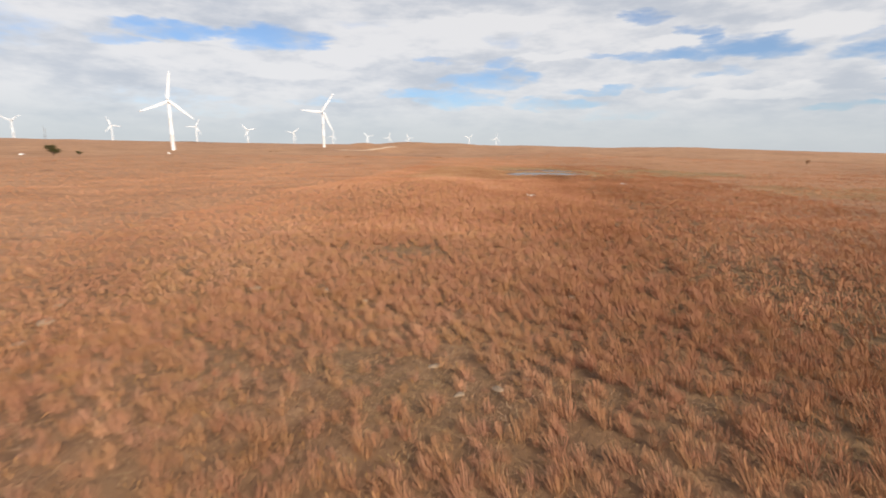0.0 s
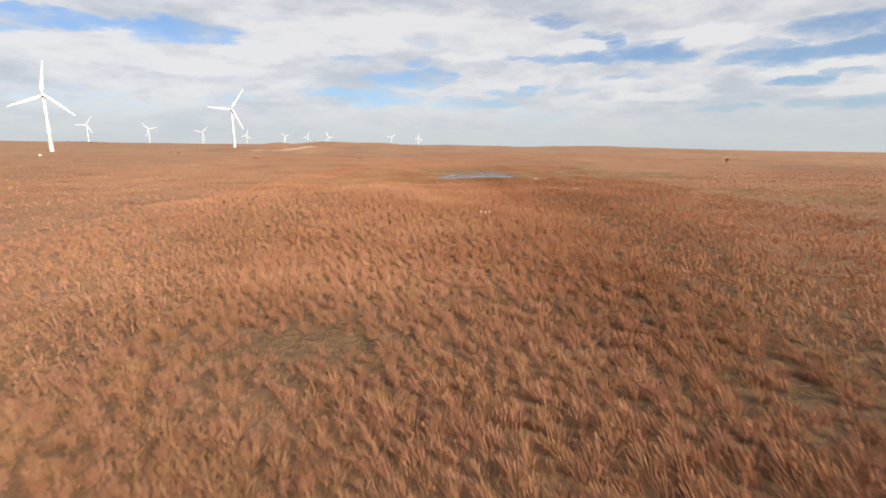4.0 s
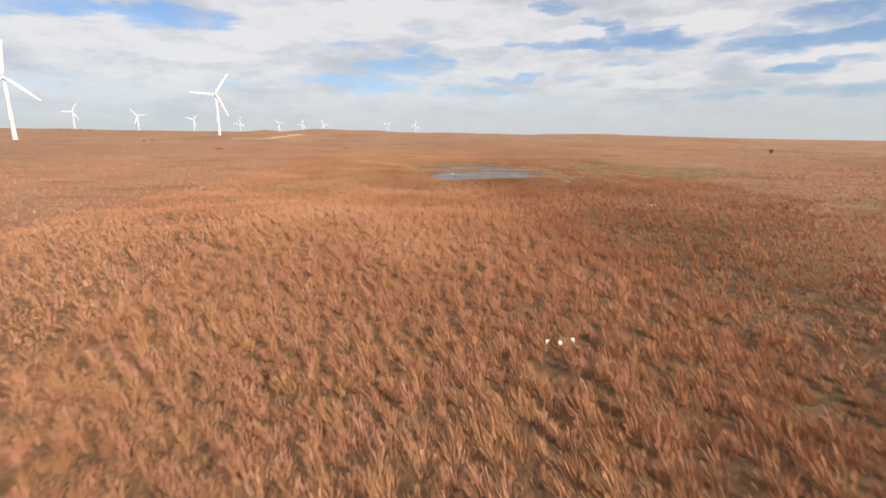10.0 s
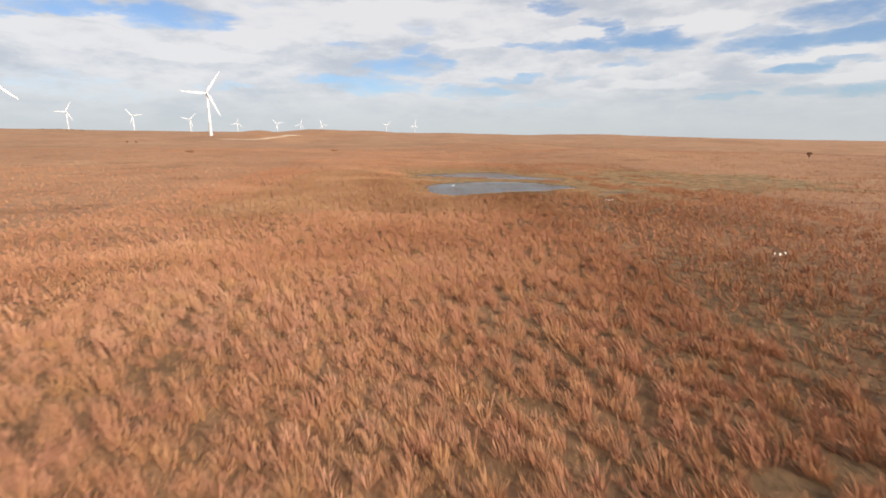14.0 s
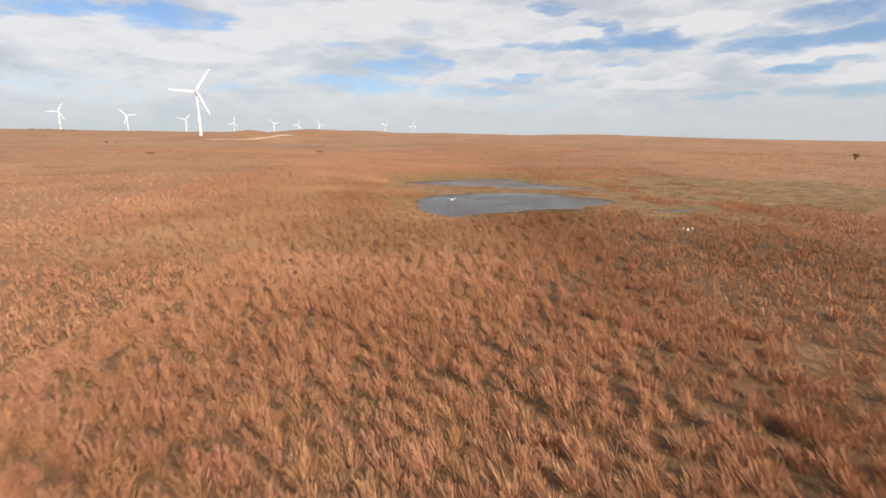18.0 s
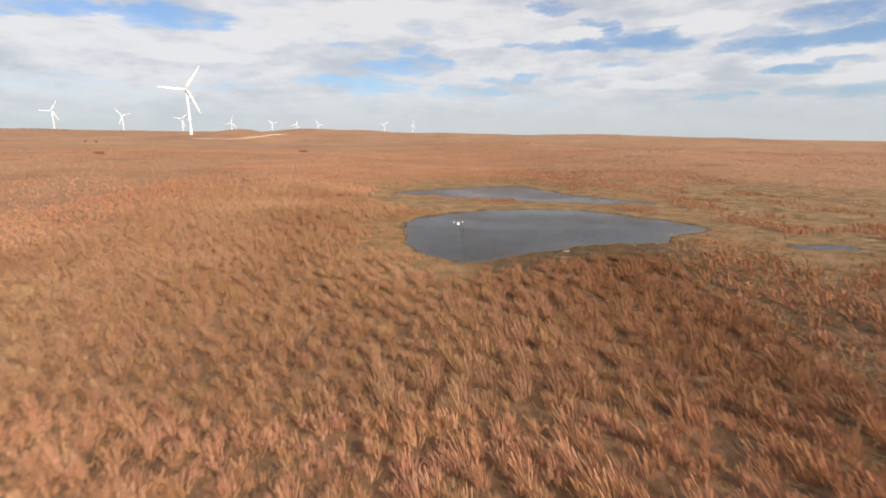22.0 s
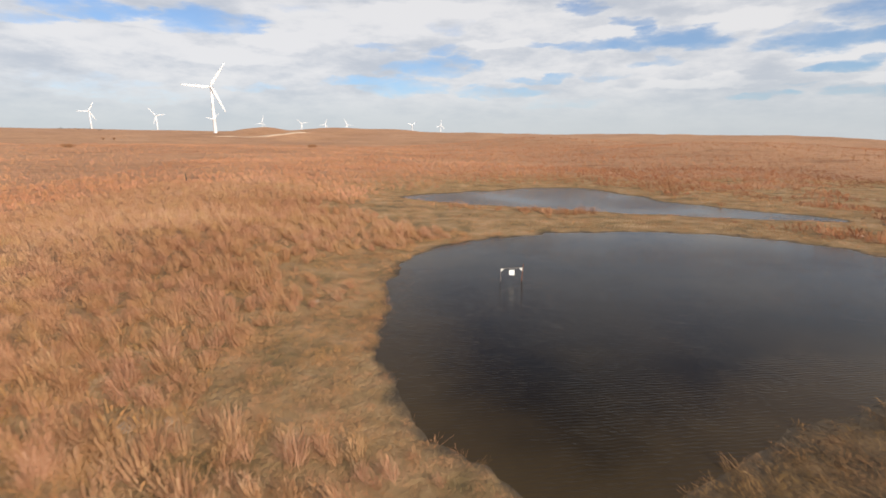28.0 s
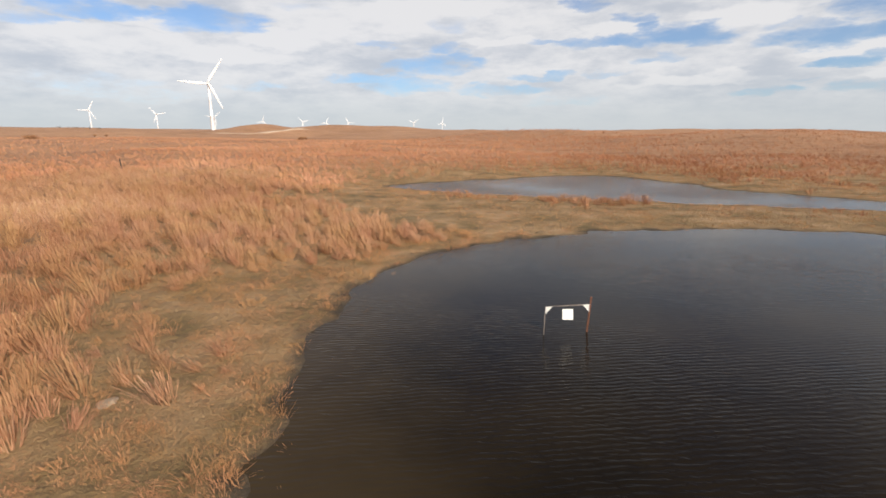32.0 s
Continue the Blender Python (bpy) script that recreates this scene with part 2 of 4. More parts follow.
def grass_material(name, tones, rough=0.75, through_light=0.3, east=0.0, mixed=0.16, plume=0.32):
    """Dry grass: tone patches of several metres, clump-sized patches and a random tone for each blade."""
    m = bpy.data.materials.new(name)
    m.use_nodes = True
    n, l = m.node_tree.nodes, m.node_tree.links
    n.clear()
    geo = n.new("ShaderNodeNewGeometry")
    patch, clump = n.new("ShaderNodeTexNoise"), n.new("ShaderNodeTexNoise")
    for t, s, d in ((patch, 0.045, 5), (clump, 0.9, 2)):
        t.inputs["Scale"].default_value, t.inputs["Detail"].default_value = s, d
        l.new(geo.outputs["Position"], t.inputs["Vector"])
    acc = None
    for out, k in ((patch.outputs["Fac"], 0.75), (clump.outputs["Fac"], 0.6), (geo.outputs["Random Per Island"], mixed)):
        a = n.new("ShaderNodeMath")
        a.operation = "MULTIPLY_ADD"
        a.inputs[1].default_value = k
        l.new(out, a.inputs[0])
        if acc is None:
            a.inputs[2].default_value = -0.175 - mixed / 2
        else:
            l.new(acc, a.inputs[2])
        acc = a.outputs[0]
    if east:
        # darker, redder tone towards the east, standing in for shade among the clumps
        sep, k, a = n.new("ShaderNodeSeparateXYZ"), n.new("ShaderNodeMapRange"), n.new("ShaderNodeMath")
        l.new(geo.outputs["Position"], sep.inputs[0])
        l.new(sep.outputs[0], k.inputs[0])
        k.inputs[1].default_value, k.inputs[2].default_value, k.inputs[3].default_value, k.inputs[4].default_value = -4, 18, 0.01, -east
        l.new(acc, a.inputs[0])
        l.new(k.outputs[0], a.inputs[1])
        acc = a.outputs[0]
    ramp = n.new("ShaderNodeValToRGB")
    el = ramp.color_ramp.elements
    while len(el) < len(tones):
        el.new(0.5)
    for i, c in enumerate(tones):
        el[i].position, el[i].color = 0.15 + 0.7 * i / (len(tones) - 1), (*c, 1)
    l.new(acc, ramp.inputs[0])
    # rosy and straw-coloured clumps among the rust
    hue, pick, blush = n.new("ShaderNodeTexNoise"), n.new("ShaderNodeValToRGB"), n.new("ShaderNodeMix")
    hue.inputs["Scale"].default_value, hue.inputs["Detail"].default_value = 0.55, 4
    l.new(geo.outputs["Position"], hue.inputs["Vector"])
    he = pick.color_ramp.elements
    he.new(0.5)
    for q, (at, c) in enumerate(((0.36, (1.03, 0.98, 1.08)), (0.5, (1.02, 0.99, 0.99)), (0.66, (1.0, 1.03, 0.9)))):
        he[q].position, he[q].color = at, (*c, 1)
    l.new(hue.outputs["Fac"], pick.inputs[0])
    blush.data_type, blush.blend_type = "RGBA", "MULTIPLY"
    blush.inputs[0].default_value = 1.0
    l.new(ramp.outputs[0], blush.inputs[6])
    l.new(pick.outputs[0], blush.inputs[7])
    tone = blush.outputs[2]
    # a plume scatters light like a soft dome, not like flat ribbons
    soft = n.new("ShaderNodeVectorMath")
    soft.operation = "MULTIPLY_ADD"
    soft.inputs[1].default_value = (0.75, 0.75, 0.75)
    soft.inputs[2].default_value = (0, 0, plume)
    l.new(geo.outputs["Normal"], soft.inputs[0])
    unit = n.new("ShaderNodeVectorMath")
    unit.operation = "NORMALIZE"
    l.new(soft.outputs[0], unit.inputs[0])
    dif, tra, mix = n.new("ShaderNodeBsdfDiffuse"), n.new("ShaderNodeBsdfTranslucent"), n.new("ShaderNodeMixShader")
    l.new(tone, dif.inputs[0])
    l.new(tone, tra.inputs[0])
    l.new(unit.outputs[0], dif.inputs["Normal"])
    mix.inputs[0].default_value = through_light
    l.new(dif.outputs[0], mix.inputs[1])
    l.new(tra.outputs[0], mix.inputs[2])
    l.new(mix.outputs[0], n.new("ShaderNodeOutputMaterial").inputs[0])
    return m


M_TALL = grass_material("tall_bluestem", [(0.305, 0.134, 0.0663), (0.472, 0.226, 0.12), (0.581, 0.307, 0.171), (0.679, 0.416, 0.252)], through_light=0.15, east=0.2)
M_FAR = grass_material("far_bluestem", [(0.305, 0.134, 0.0663), (0.472, 0.226, 0.12), (0.581, 0.307, 0.171), (0.679, 0.416, 0.252)], through_light=0.15, east=0.07)
M_BROWN = grass_material("brown_bluestem", [(0.283, 0.128, 0.0657), (0.405, 0.196, 0.105), (0.491, 0.263, 0.145), (0.585, 0.367, 0.226)], through_light=0.15, east=0.14)
M_SHORT = grass_material("short_grass", [(0.192, 0.133, 0.0446), (0.458, 0.233, 0.104), (0.596, 0.315, 0.153), (0.681, 0.414, 0.223)], through_light=0.15, mixed=0.25)
M_BANK = grass_material("bank_bluestem", [(0.258, 0.119, 0.0583), (0.391, 0.199, 0.103), (0.498, 0.288, 0.157), (0.604, 0.408, 0.24)], through_light=0.15, mixed=0.25, east=0.2)
M_SEDGE = grass_material("olive_sedge", [(0.13, 0.1, 0.034), (0.26, 0.15, 0.062), (0.37, 0.21, 0.097), (0.47, 0.29, 0.15)], through_light=0.15, mixed=0.25)
M_UNDER = grass_material("understory_grass", [(0.265, 0.186, 0.0607), (0.406, 0.214, 0.0886), (0.53, 0.283, 0.127), (0.718, 0.428, 0.216)], through_light=0.15)
M_STRAW = grass_material("pale_straw", [(0.42, 0.255, 0.125), (0.55, 0.35, 0.19), (0.66, 0.46, 0.28)], through_light=0.15)
M_WHITE = material("white_paint", (0.86, 0.86, 0.85), 0.4, dark=0.92, scale=0.3, fine=3, bump=0.02)
M_SIGN = material("white_sign_panel", (0.86, 0.83, 0.76), 0.45, dark=0.85, scale=4, fine=30, bump=0.05)
M_RUST = material("rusty_steel", (0.22, 0.09, 0.05), 0.8, 0.3, dark=0.5, scale=9, fine=60)
M_GREYPIPE = material("weathered_pipe", (0.27, 0.22, 0.18), 0.6, 0.1, dark=0.6, scale=9, fine=60)
M_ROCK = material("tan_limestone", (0.40, 0.285, 0.185), 0.9, dark=0.55, scale=3, fine=25, bump=0.5, bump_scale=14)
M_TRACK = material("pale_gravel", (0.62, 0.45, 0.31), 0.95, dark=0.75, scale=0.2, fine=2.0, bump=0.2, bump_scale=3)
M_BARK = material("dark_bark", (0.10, 0.07, 0.05), 0.9, dark=0.5, scale=6, fine=40, bump=0.5)
M_LEAF = grass_material("cedar_foliage", [(0.05, 0.05, 0.02), (0.085, 0.078, 0.032), (0.12, 0.10, 0.045)], 0.8, 0.2)
M_TWIG = grass_material("dry_brush", [(0.25, 0.132, 0.067), (0.33, 0.175, 0.09), (0.39, 0.21, 0.11)], 0.8, 0.2)
M_DARK = material("dark_metal_and_shade", (0.05, 0.05, 0.055), 0.5, 0.3, dark=0.8)

# ---- the lie of the land ----
rng = np.random.default_rng(7)


def chaikin(pts, rounds=2):
    p = np.array(pts, float)
    for _ in range(rounds):
        q = np.roll(p, -1, axis=0)
        p = np.stack([0.75 * p + 0.25 * q, 0.25 * p + 0.75 * q], axis=1).reshape(-1, 2)
    return p


POND_NEAR = chaikin([(-4.9, 255), (-4.5, 250.5), (-3.6, 246), (-2.2, 242.2), (-0.6, 240), (0.9, 238.6), (3.3, 237.7), (6.3, 239.5), (9.3, 241.9), (12.8, 244.1), (17, 245.8), (22.8, 246.8), (26, 247.4),
                     (27.6, 250.2), (31.5, 253), (36.6, 255.9), (33.8, 261.6), (29.1, 266.2), (25, 271.6), (17.1, 274.1), (8.4, 273.2), (0.7, 270.3), (-3.6, 265.8), (-4.9, 260)])
POND_FAR = chaikin([(-12, 301), (-3.1, 306.5), (6, 311.8), (12.7, 316.4), (20.4, 314.2), (21.8, 307.6), (26, 302.2), (24.6, 298.6), (31.8, 289.6), (36, 285.2), (40.5, 280.8), (33.3, 280.6),
                    (25.8, 283.2), (17.4, 285.8), (6, 290.4), (-4, 294.5)])
POND_SLIT = chaikin([(38.2, 245.2), (41, 245.8), (45, 245.4), (45.5, 243.4), (41, 242.8)])
PONDS = [POND_NEAR, POND_FAR, POND_SLIT]


def shore_distance(x, y):
    """Metres from the nearest waterline, negative over water."""
    best = np.full(x.shape, 1e9)
    for p in PONDS:
        q = np.roll(p, -1, axis=0)
        d = np.full(x.shape, 1e9)
        inside = np.zeros(x.shape, bool)
        for (ax, ay), (bx, by) in zip(p, q):
            ex, ey = bx - ax, by - ay
            t = np.clip(((x - ax) * ex + (y - ay) * ey) / (ex * ex + ey * ey + 1e-12), 0, 1)
            d = np.minimum(d, np.hypot(x - ax - t * ex, y - ay - t * ey))
            inside ^= ((ay > y) != (by > y)) & (x < (bx - ax) * (y - ay) / (by - ay + 1e-12) + ax)
        best = np.minimum(best, np.where(inside, -d, d))
    return best + 0.26 * ripple(x, y, 6.5) + 0.17 * ripple(y, x + 5, 2.3)


def wetness_distance(x, y, d):
    """Like the distance from the shore, but small all over the wet meadow and the green hollow in the east as well."""
    rho = np.hypot((x - 68) / 48, (y - 287) / 34)
    between = np.hypot((x - 14) / 27, (y - 285) / 21)
    uneven = 5 * ripple(x * 0.45, y, 19) + 2 * ripple(x * 0.6, y + 30, 7)
    hollow = np.maximum(11.0, (np.hypot((x - 100) / 30, (y - 171) / 22) - 1) * 30 + 13 + uneven)
    return np.minimum(np.minimum(np.minimum(d, hollow), np.maximum(3.0, (between - 1) * 22 + 5)), np.maximum(5.0, (rho - 1) * 40 + 8 + uneven))


def smooth(v, lo, hi):
    t = np.clip((v - lo) / (hi - lo), 0, 1)
    return t * t * (3 - 2 * t)


WAVES = [(rng.uniform(0, 2 * math.pi), rng.uniform(0, 2 * math.pi), 2 ** rng.uniform(-0.5, 0.5)) for _ in range(24)]


def ripple(x, y, length):
    z = np.zeros(x.shape)
    for a, ph, k in WAVES:
        z += np.sin((x * math.cos(a) + y * math.sin(a)) * 2 * math.pi * k / length + ph)
    return z / math.sqrt(len(WAVES) / 2)


# hills: x, y, spread across, spread along, height
HILLS = [
    (-20, 145, 17, 21, 3.5), (-45, 150, 26, 26, 0.7), (5, 112, 12, 14, 1.3), (-30, 80, 40, 26, -0.7), (55, 130, 26, 40, -0.6), (22, 228, 16, 10, -0.3), (-345, 335, 95, 90, 5.4),
    (-330, 1010, 48, 60, 12.5), (-323, 1540, 110, 120, 18.6), (-120, 1500, 120, 120, 5.8),
    (88, 400, 34, 34, 4.7), (150, 440, 60, 45, 2.8), (40, 525, 44, 45, 7.6), (240, 520, 110, 70, 1.3),
    (-150, 430, 110, 95, 5.2), (-40, 340, 50, 40, 1.6), (-17, 254, 10, 20, 0.6), (-75, 230, 40, 60, 0.8), (110, 300, 60, 30, -0.6),
    (-451, 1098, 140, 120, 4.5), (350, 900, 200, 160, 7.2), (-330, 600, 120, 110, 3.0),
]
# the far plateau: bearing in degrees, height at its rim
RIM = [(-70, 58), (-50, 58), (-42, 54), (-35, 50), (-30, 46), (-25, 43), (-20, 43), (-15, 40), (-10, 37), (-5, 38), (0, 38), (8, 26), (16, 28), (24, 14), (32, -6), (42, -26), (60, -26)]


def land(x, y, d=None):
    x, y = np.asarray(x, float), np.asarray(y, float)
    r = np.hypot(x - 4, y - 8)
    az = np.degrees(np.arctan2(x - 4, y - 8))
    plateau = np.interp(az, [a for a, _ in RIM], [h for _, h in RIM])
    z = plateau * np.clip((r - 500) / 2300, 0, 1)
    for hx, hy, sx, sy, h in HILLS:
        z = z + h * np.exp(-((x - hx) / sx) ** 2 / 2 - ((y - hy) / sy) ** 2 / 2)
    z = z + 0.16 * ripple(x, y, 34) + 0.05 * ripple(y, x, 11)
    z = z + smooth(r, 330, 900) * (1.3 * ripple(x, y, 210) + 0.35 * ripple(y, x, 70))
    z = z + 0.1 - 0.85 * (1 - smooth(r, 270, 430))
    near = (np.abs(x - 15) < 110) & (np.abs(y - 270) < 90)
    if d is None:
        d = np.full(x.shape, 60.0)
        if near.any():
            d[near] = shore_distance(x[near], y[near])
    bank = np.where(d > 0, 0.02 + 0.04 * d, np.maximum(-0.9, 0.09 * d))
    f = smooth(d, 2.0, 17)
    return np.where(d < 26, z * f + bank * (1 - f), z)


def spaced(cuts, grow, far):
    """Grid lines: even steps between the cuts, then growing steps out to the far ends."""
    out = []
    for a, b, s in cuts:
        out += list(np.arange(a, b - 1e-6, s))
    out.append(cuts[-1][1])
    lo, hi = [], []
    s, v = cuts[0][2], cuts[0][0]
    while v > far[0]:
        s *= grow
        v -= s
        lo.append(v)
    s, v = cuts[-1][2], cuts[-1][1]
    while v < far[1]:
        s *= grow
        v += s
        hi.append(v)
    return np.array(lo[::-1] + out + hi)


def grid_mesh(name, gx, gy, z):
    nx, ny = len(gx), len(gy)
    X, Y = np.meshgrid(gx, gy)
    co = np.stack([X, Y, z], axis=-1).reshape(-1, 3)
    i = (np.arange(ny - 1)[:, None] * nx + np.arange(nx - 1)[None]).ravel()
    return raw_mesh(name, co, np.stack([i, i + 1, i + nx + 1, i + nx], axis=1))


def raw_mesh(name, co, faces, sm=True):
    """A mesh from arrays of corners and of faces that all have the same number of corners."""
    me = bpy.data.meshes.new(name)
    n, k = faces.shape
    me.vertices.add(len(co))
    me.vertices.foreach_set("co", np.asarray(co, np.float32).ravel())
    me.loops.add(n * k)
    me.loops.foreach_set("vertex_index", faces.astype(np.int32).ravel())
    me.polygons.add(n)
    me.polygons.foreach_set("loop_start", np.arange(0, n * k, k, dtype=np.int32))
    me.polygons.foreach_set("use_smooth", np.full(n, sm))
    me.update(calc_edges=True)
    return me


gx = spaced([(-64, -16, 1.5), (-16, 46, 0.65), (46, 84, 1.5)], 1.06, (-4700, 4700))
gy = spaced([(-6, 232, 1.5), (232, 320, 0.65), (320, 400, 1.5)], 1.055, (-3500, 4750))
GX, GY = np.meshgrid(gx, gy)
ground_me = grid_mesh("ground", gx, gy, land(GX, GY))


def ground_material():
    m = bpy.data.materials.new("prairie_ground")
    m.use_nodes = True
    n, l = m.node_tree.nodes, m.node_tree.links
    b = n["Principled BSDF"]
    b.inputs["Roughness"].default_value = 0.95
    pos = n.new("ShaderNodeNewGeometry").outputs["Position"]

    def tex(scale, detail, rough=0.6):
        t = n.new("ShaderNodeTexNoise")
        t.inputs["Scale"].default_value, t.inputs["Detail"].default_value, t.inputs["Roughness"].default_value = scale, detail, rough
        l.new(pos, t.inputs["Vector"])
        return t.outputs["Fac"]

    def ramp(v, stops):
        r = n.new("ShaderNodeValToRGB")
        while len(r.color_ramp.elements) < len(stops):
            r.color_ramp.elements.new(0.5)
        for e, (p, c) in zip(r.color_ramp.elements, stops):
            e.position, e.color = p, (*c, 1)
        l.new(v, r.inputs[0])
        return r.outputs[0]

    def mix(f, a, c):
        x = n.new("ShaderNodeMix")
        x.data_type = "RGBA"
        l.new(f, x.inputs[0])
        l.new(a, x.inputs[6])
        l.new(c, x.inputs[7])
        return x.outputs[2]

    # thatch between the clumps near the flight line, darkened for shade in gaps
    soil = ramp(tex(0.5, 6), [(0.3, (0.16, 0.08, 0.035)), (0.5, (0.27, 0.14, 0.065)), (0.7, (0.42, 0.235, 0.118))])
    green = ramp(tex(1.7, 5), [(0.35, (0.14, 0.088, 0.034)), (0.65, (0.29, 0.165, 0.073))])
    near = mix(ramp(tex(0.06, 4), [(0.45, (0, 0, 0)), (0.62, (1, 1, 1))]), soil, green)
    # the sward of tall grass farther off, seen as one surface
    sward = ramp(tex(0.011, 8, 0.62), [(0.30, (0.33, 0.166, 0.08)), (0.42, (0.43, 0.222, 0.108)), (0.56, (0.52, 0.28, 0.142)), (0.72, (0.60, 0.355, 0.195))])
    tufts = ramp(tex(0.55, 5, 0.7), [(0.36, (0.19, 0.096, 0.048)), (0.58, (0.51, 0.27, 0.14))])
    half = n.new("ShaderNodeValue")
    half.outputs[0].default_value = 0.35
    far = mix(half.outputs[0], sward, tufts)
    drift = n.new("ShaderNodeMapping")
    drift.inputs["Scale"].default_value = (0.05, 0.11, 1)
    l.new(pos, drift.inputs[0])
    dt = n.new("ShaderNodeTexNoise")
    dt.inputs["Scale"].default_value, dt.inputs["Detail"].default_value, dt.inputs["Roughness"].default_value = 1.0, 7, 0.7
    l.new(drift.outputs[0], dt.inputs["Vector"])
    dark = n.new("ShaderNodeRGB")
    dark.outputs[0].default_value = (0.29, 0.143, 0.068, 1)
    far = mix(ramp_range(n, l, dt.outputs["Fac"], 0.50, 0.30), far, dark.outputs[0])
    sep = n.new("ShaderNodeSeparateXYZ")
    l.new(pos, sep.inputs[0])

    def outside(v, centre, lo, hi):
        s = n.new("ShaderNodeMath")
        s.operation = "SUBTRACT"
        s.inputs[1].default_value = centre
        l.new(v, s.inputs[0])
        a = n.new("ShaderNodeMath")
        a.operation = "ABSOLUTE"
        l.new(s.outputs[0], a.inputs[0])
        k = n.new("ShaderNodeMapRange")
        k.interpolation_type = "SMOOTHSTEP"
        l.new(a.outputs[0], k.inputs[0])
        k.inputs[1].default_value, k.inputs[2].default_value = lo, hi
        return k.outputs[0]

    # soil darker still in the east: shade between the clumps put into the colour
    shaded_soil = ramp(tex(0.7, 6), [(0.3, (0.105, 0.062, 0.026)), (0.5, (0.185, 0.107, 0.045)), (0.7, (0.31, 0.178, 0.08))])
    near = mix(ramp_range(n, l, sep.outputs[0], -3, 20), near, shaded_soil)
    mx = n.new("ShaderNodeMath")
    mx.operation = "MAXIMUM"
    l.new(outside(sep.outputs[0], 5, 14, 85), mx.inputs[0])
    l.new(outside(sep.outputs[1], 165, 130, 170), mx.inputs[1])
    # the dark thatch and the paler sward run into one another in large uneven patches
    blot = n.new("ShaderNodeMath")
    blot.operation = "MULTIPLY_ADD"
    blot.inputs[1].default_value = 2.6
    l.new(tex(0.03, 5, 0.6), blot.inputs[0])
    l.new(mx.outputs[0], blot.inputs[2])
    col = mix(ramp_range(n, l, blot.outputs[0], 1.15, 2.15), near, far)
    # wet mud and short grass round the water
    shore = n.new("ShaderNodeAttribute")
    shore.attribute_name = "shore"
    mud = ramp(tex(0.9, 6), [(0.3, (0.04, 0.029, 0.016)), (0.7, (0.13, 0.09, 0.05))])
    turf = ramp(tex(0.35, 7, 0.65), [(0.34, (0.18, 0.12, 0.044)), (0.47, (0.30, 0.187, 0.078)), (0.60, (0.42, 0.262, 0.124)), (0.73, (0.54, 0.36, 0.195))])
    squash = n.new("ShaderNodeMapping")
    squash.inputs["Scale"].default_value = (0.22, 0.55, 1)
    squash.inputs["Rotation"].default_value = (0, 0, radians(14))
    l.new(pos, squash.inputs[0])
    st = n.new("ShaderNodeTexNoise")
    st.inputs["Scale"].default_value, st.inputs["Detail"].default_value, st.inputs["Roughness"].default_value = 1.0, 6, 0.65
    l.new(squash.outputs[0], st.inputs["Vector"])
    pale = n.new("ShaderNodeRGB")
    pale.outputs[0].default_value = (0.58, 0.43, 0.235, 1)
    eastern = ramp(tex(0.6, 6, 0.65), [(0.35, (0.075, 0.046, 0.018)), (0.52, (0.135, 0.08, 0.032)), (0.70, (0.24, 0.145, 0.066))])
    both = n.new("ShaderNodeMath")
    both.operation = "MULTIPLY"
    l.new(ramp_range(n, l, sep.outputs[0], 1, 7), both.inputs[0])
    l.new(ramp_range(n, l, sep.outputs[1], 262, 254), both.inputs[1])
    east = n.new("ShaderNodeMath")
    east.operation = "MULTIPLY"
    l.new(both.outputs[0], east.inputs[0])
    l.new(ramp_range(n, l, sep.outputs[0], 34, 20), east.inputs[1])
    turf = mix(east.outputs[0], turf, eastern)
    turf = mix(ramp_range(n, l, st.outputs["Fac"], 0.62, 0.76), turf, pale.outputs[0])
    meadow = n.new("ShaderNodeAttribute")
    meadow.attribute_name = "meadow"
    wob = n.new("ShaderNodeMath")
    wob.operation = "MULTIPLY_ADD"
    wob.inputs[1].default_value = 9.0
    l.new(tex(0.12, 5), wob.inputs[0])
    l.new(meadow.outputs["Fac"], wob.inputs[2])
    col = mix(ramp_range(n, l, wob.outputs[0], 24, 12), col, turf)
    wob2 = n.new("ShaderNodeMath")
    wob2.operation = "MULTIPLY_ADD"
    wob2.inputs[1].default_value = 2.0
    l.new(tex(0.8, 4), wob2.inputs[0])
    l.new(shore.outputs["Fac"], wob2.inputs[2])
    col = mix(ramp_range(n, l, wob2.outputs[0], 1.9, 0.8), col, mud)
    l.new(col, b.inputs["Base Color"])
    bm_ = n.new("ShaderNodeBump")
    bm_.inputs["Strength"].default_value, bm_.inputs["Distance"].default_value = 0.9, 0.9
    l.new(tex(0.8, 8, 0.7), bm_.inputs["Height"])
    l.new(bm_.outputs[0], b.inputs["Normal"])
    return m


def ramp_range(n, l, v, lo, hi):
    k = n.new("ShaderNodeMapRange")
    k.interpolation_type = "SMOOTHSTEP"
    l.new(v, k.inputs[0])
    if lo < hi:
        k.inputs[1].default_value, k.inputs[2].default_value = lo, hi
    else:
        k.inputs[1].default_value, k.inputs[2].default_value = hi, lo
        k.inputs[3].default_value, k.inputs[4].default_value = 1, 0
    return k.outputs[0]


near_water = (np.abs(GX - 15) < 110) & (np.abs(GY - 270) < 90)
shore_at = np.full(GX.shape, 100.0)
shore_at[near_water] = shore_distance(GX[near_water], GY[near_water])
wet_at = wetness_distance(GX, GY, shore_at)
ground_me.attributes.new("shore", "FLOAT", "POINT").data.foreach_set("value", shore_at.astype(np.float32).ravel())
ground_me.attributes.new("meadow", "FLOAT", "POINT").data.foreach_set("value", wet_at.astype(np.float32).ravel())
ground_me.materials.append(ground_material())
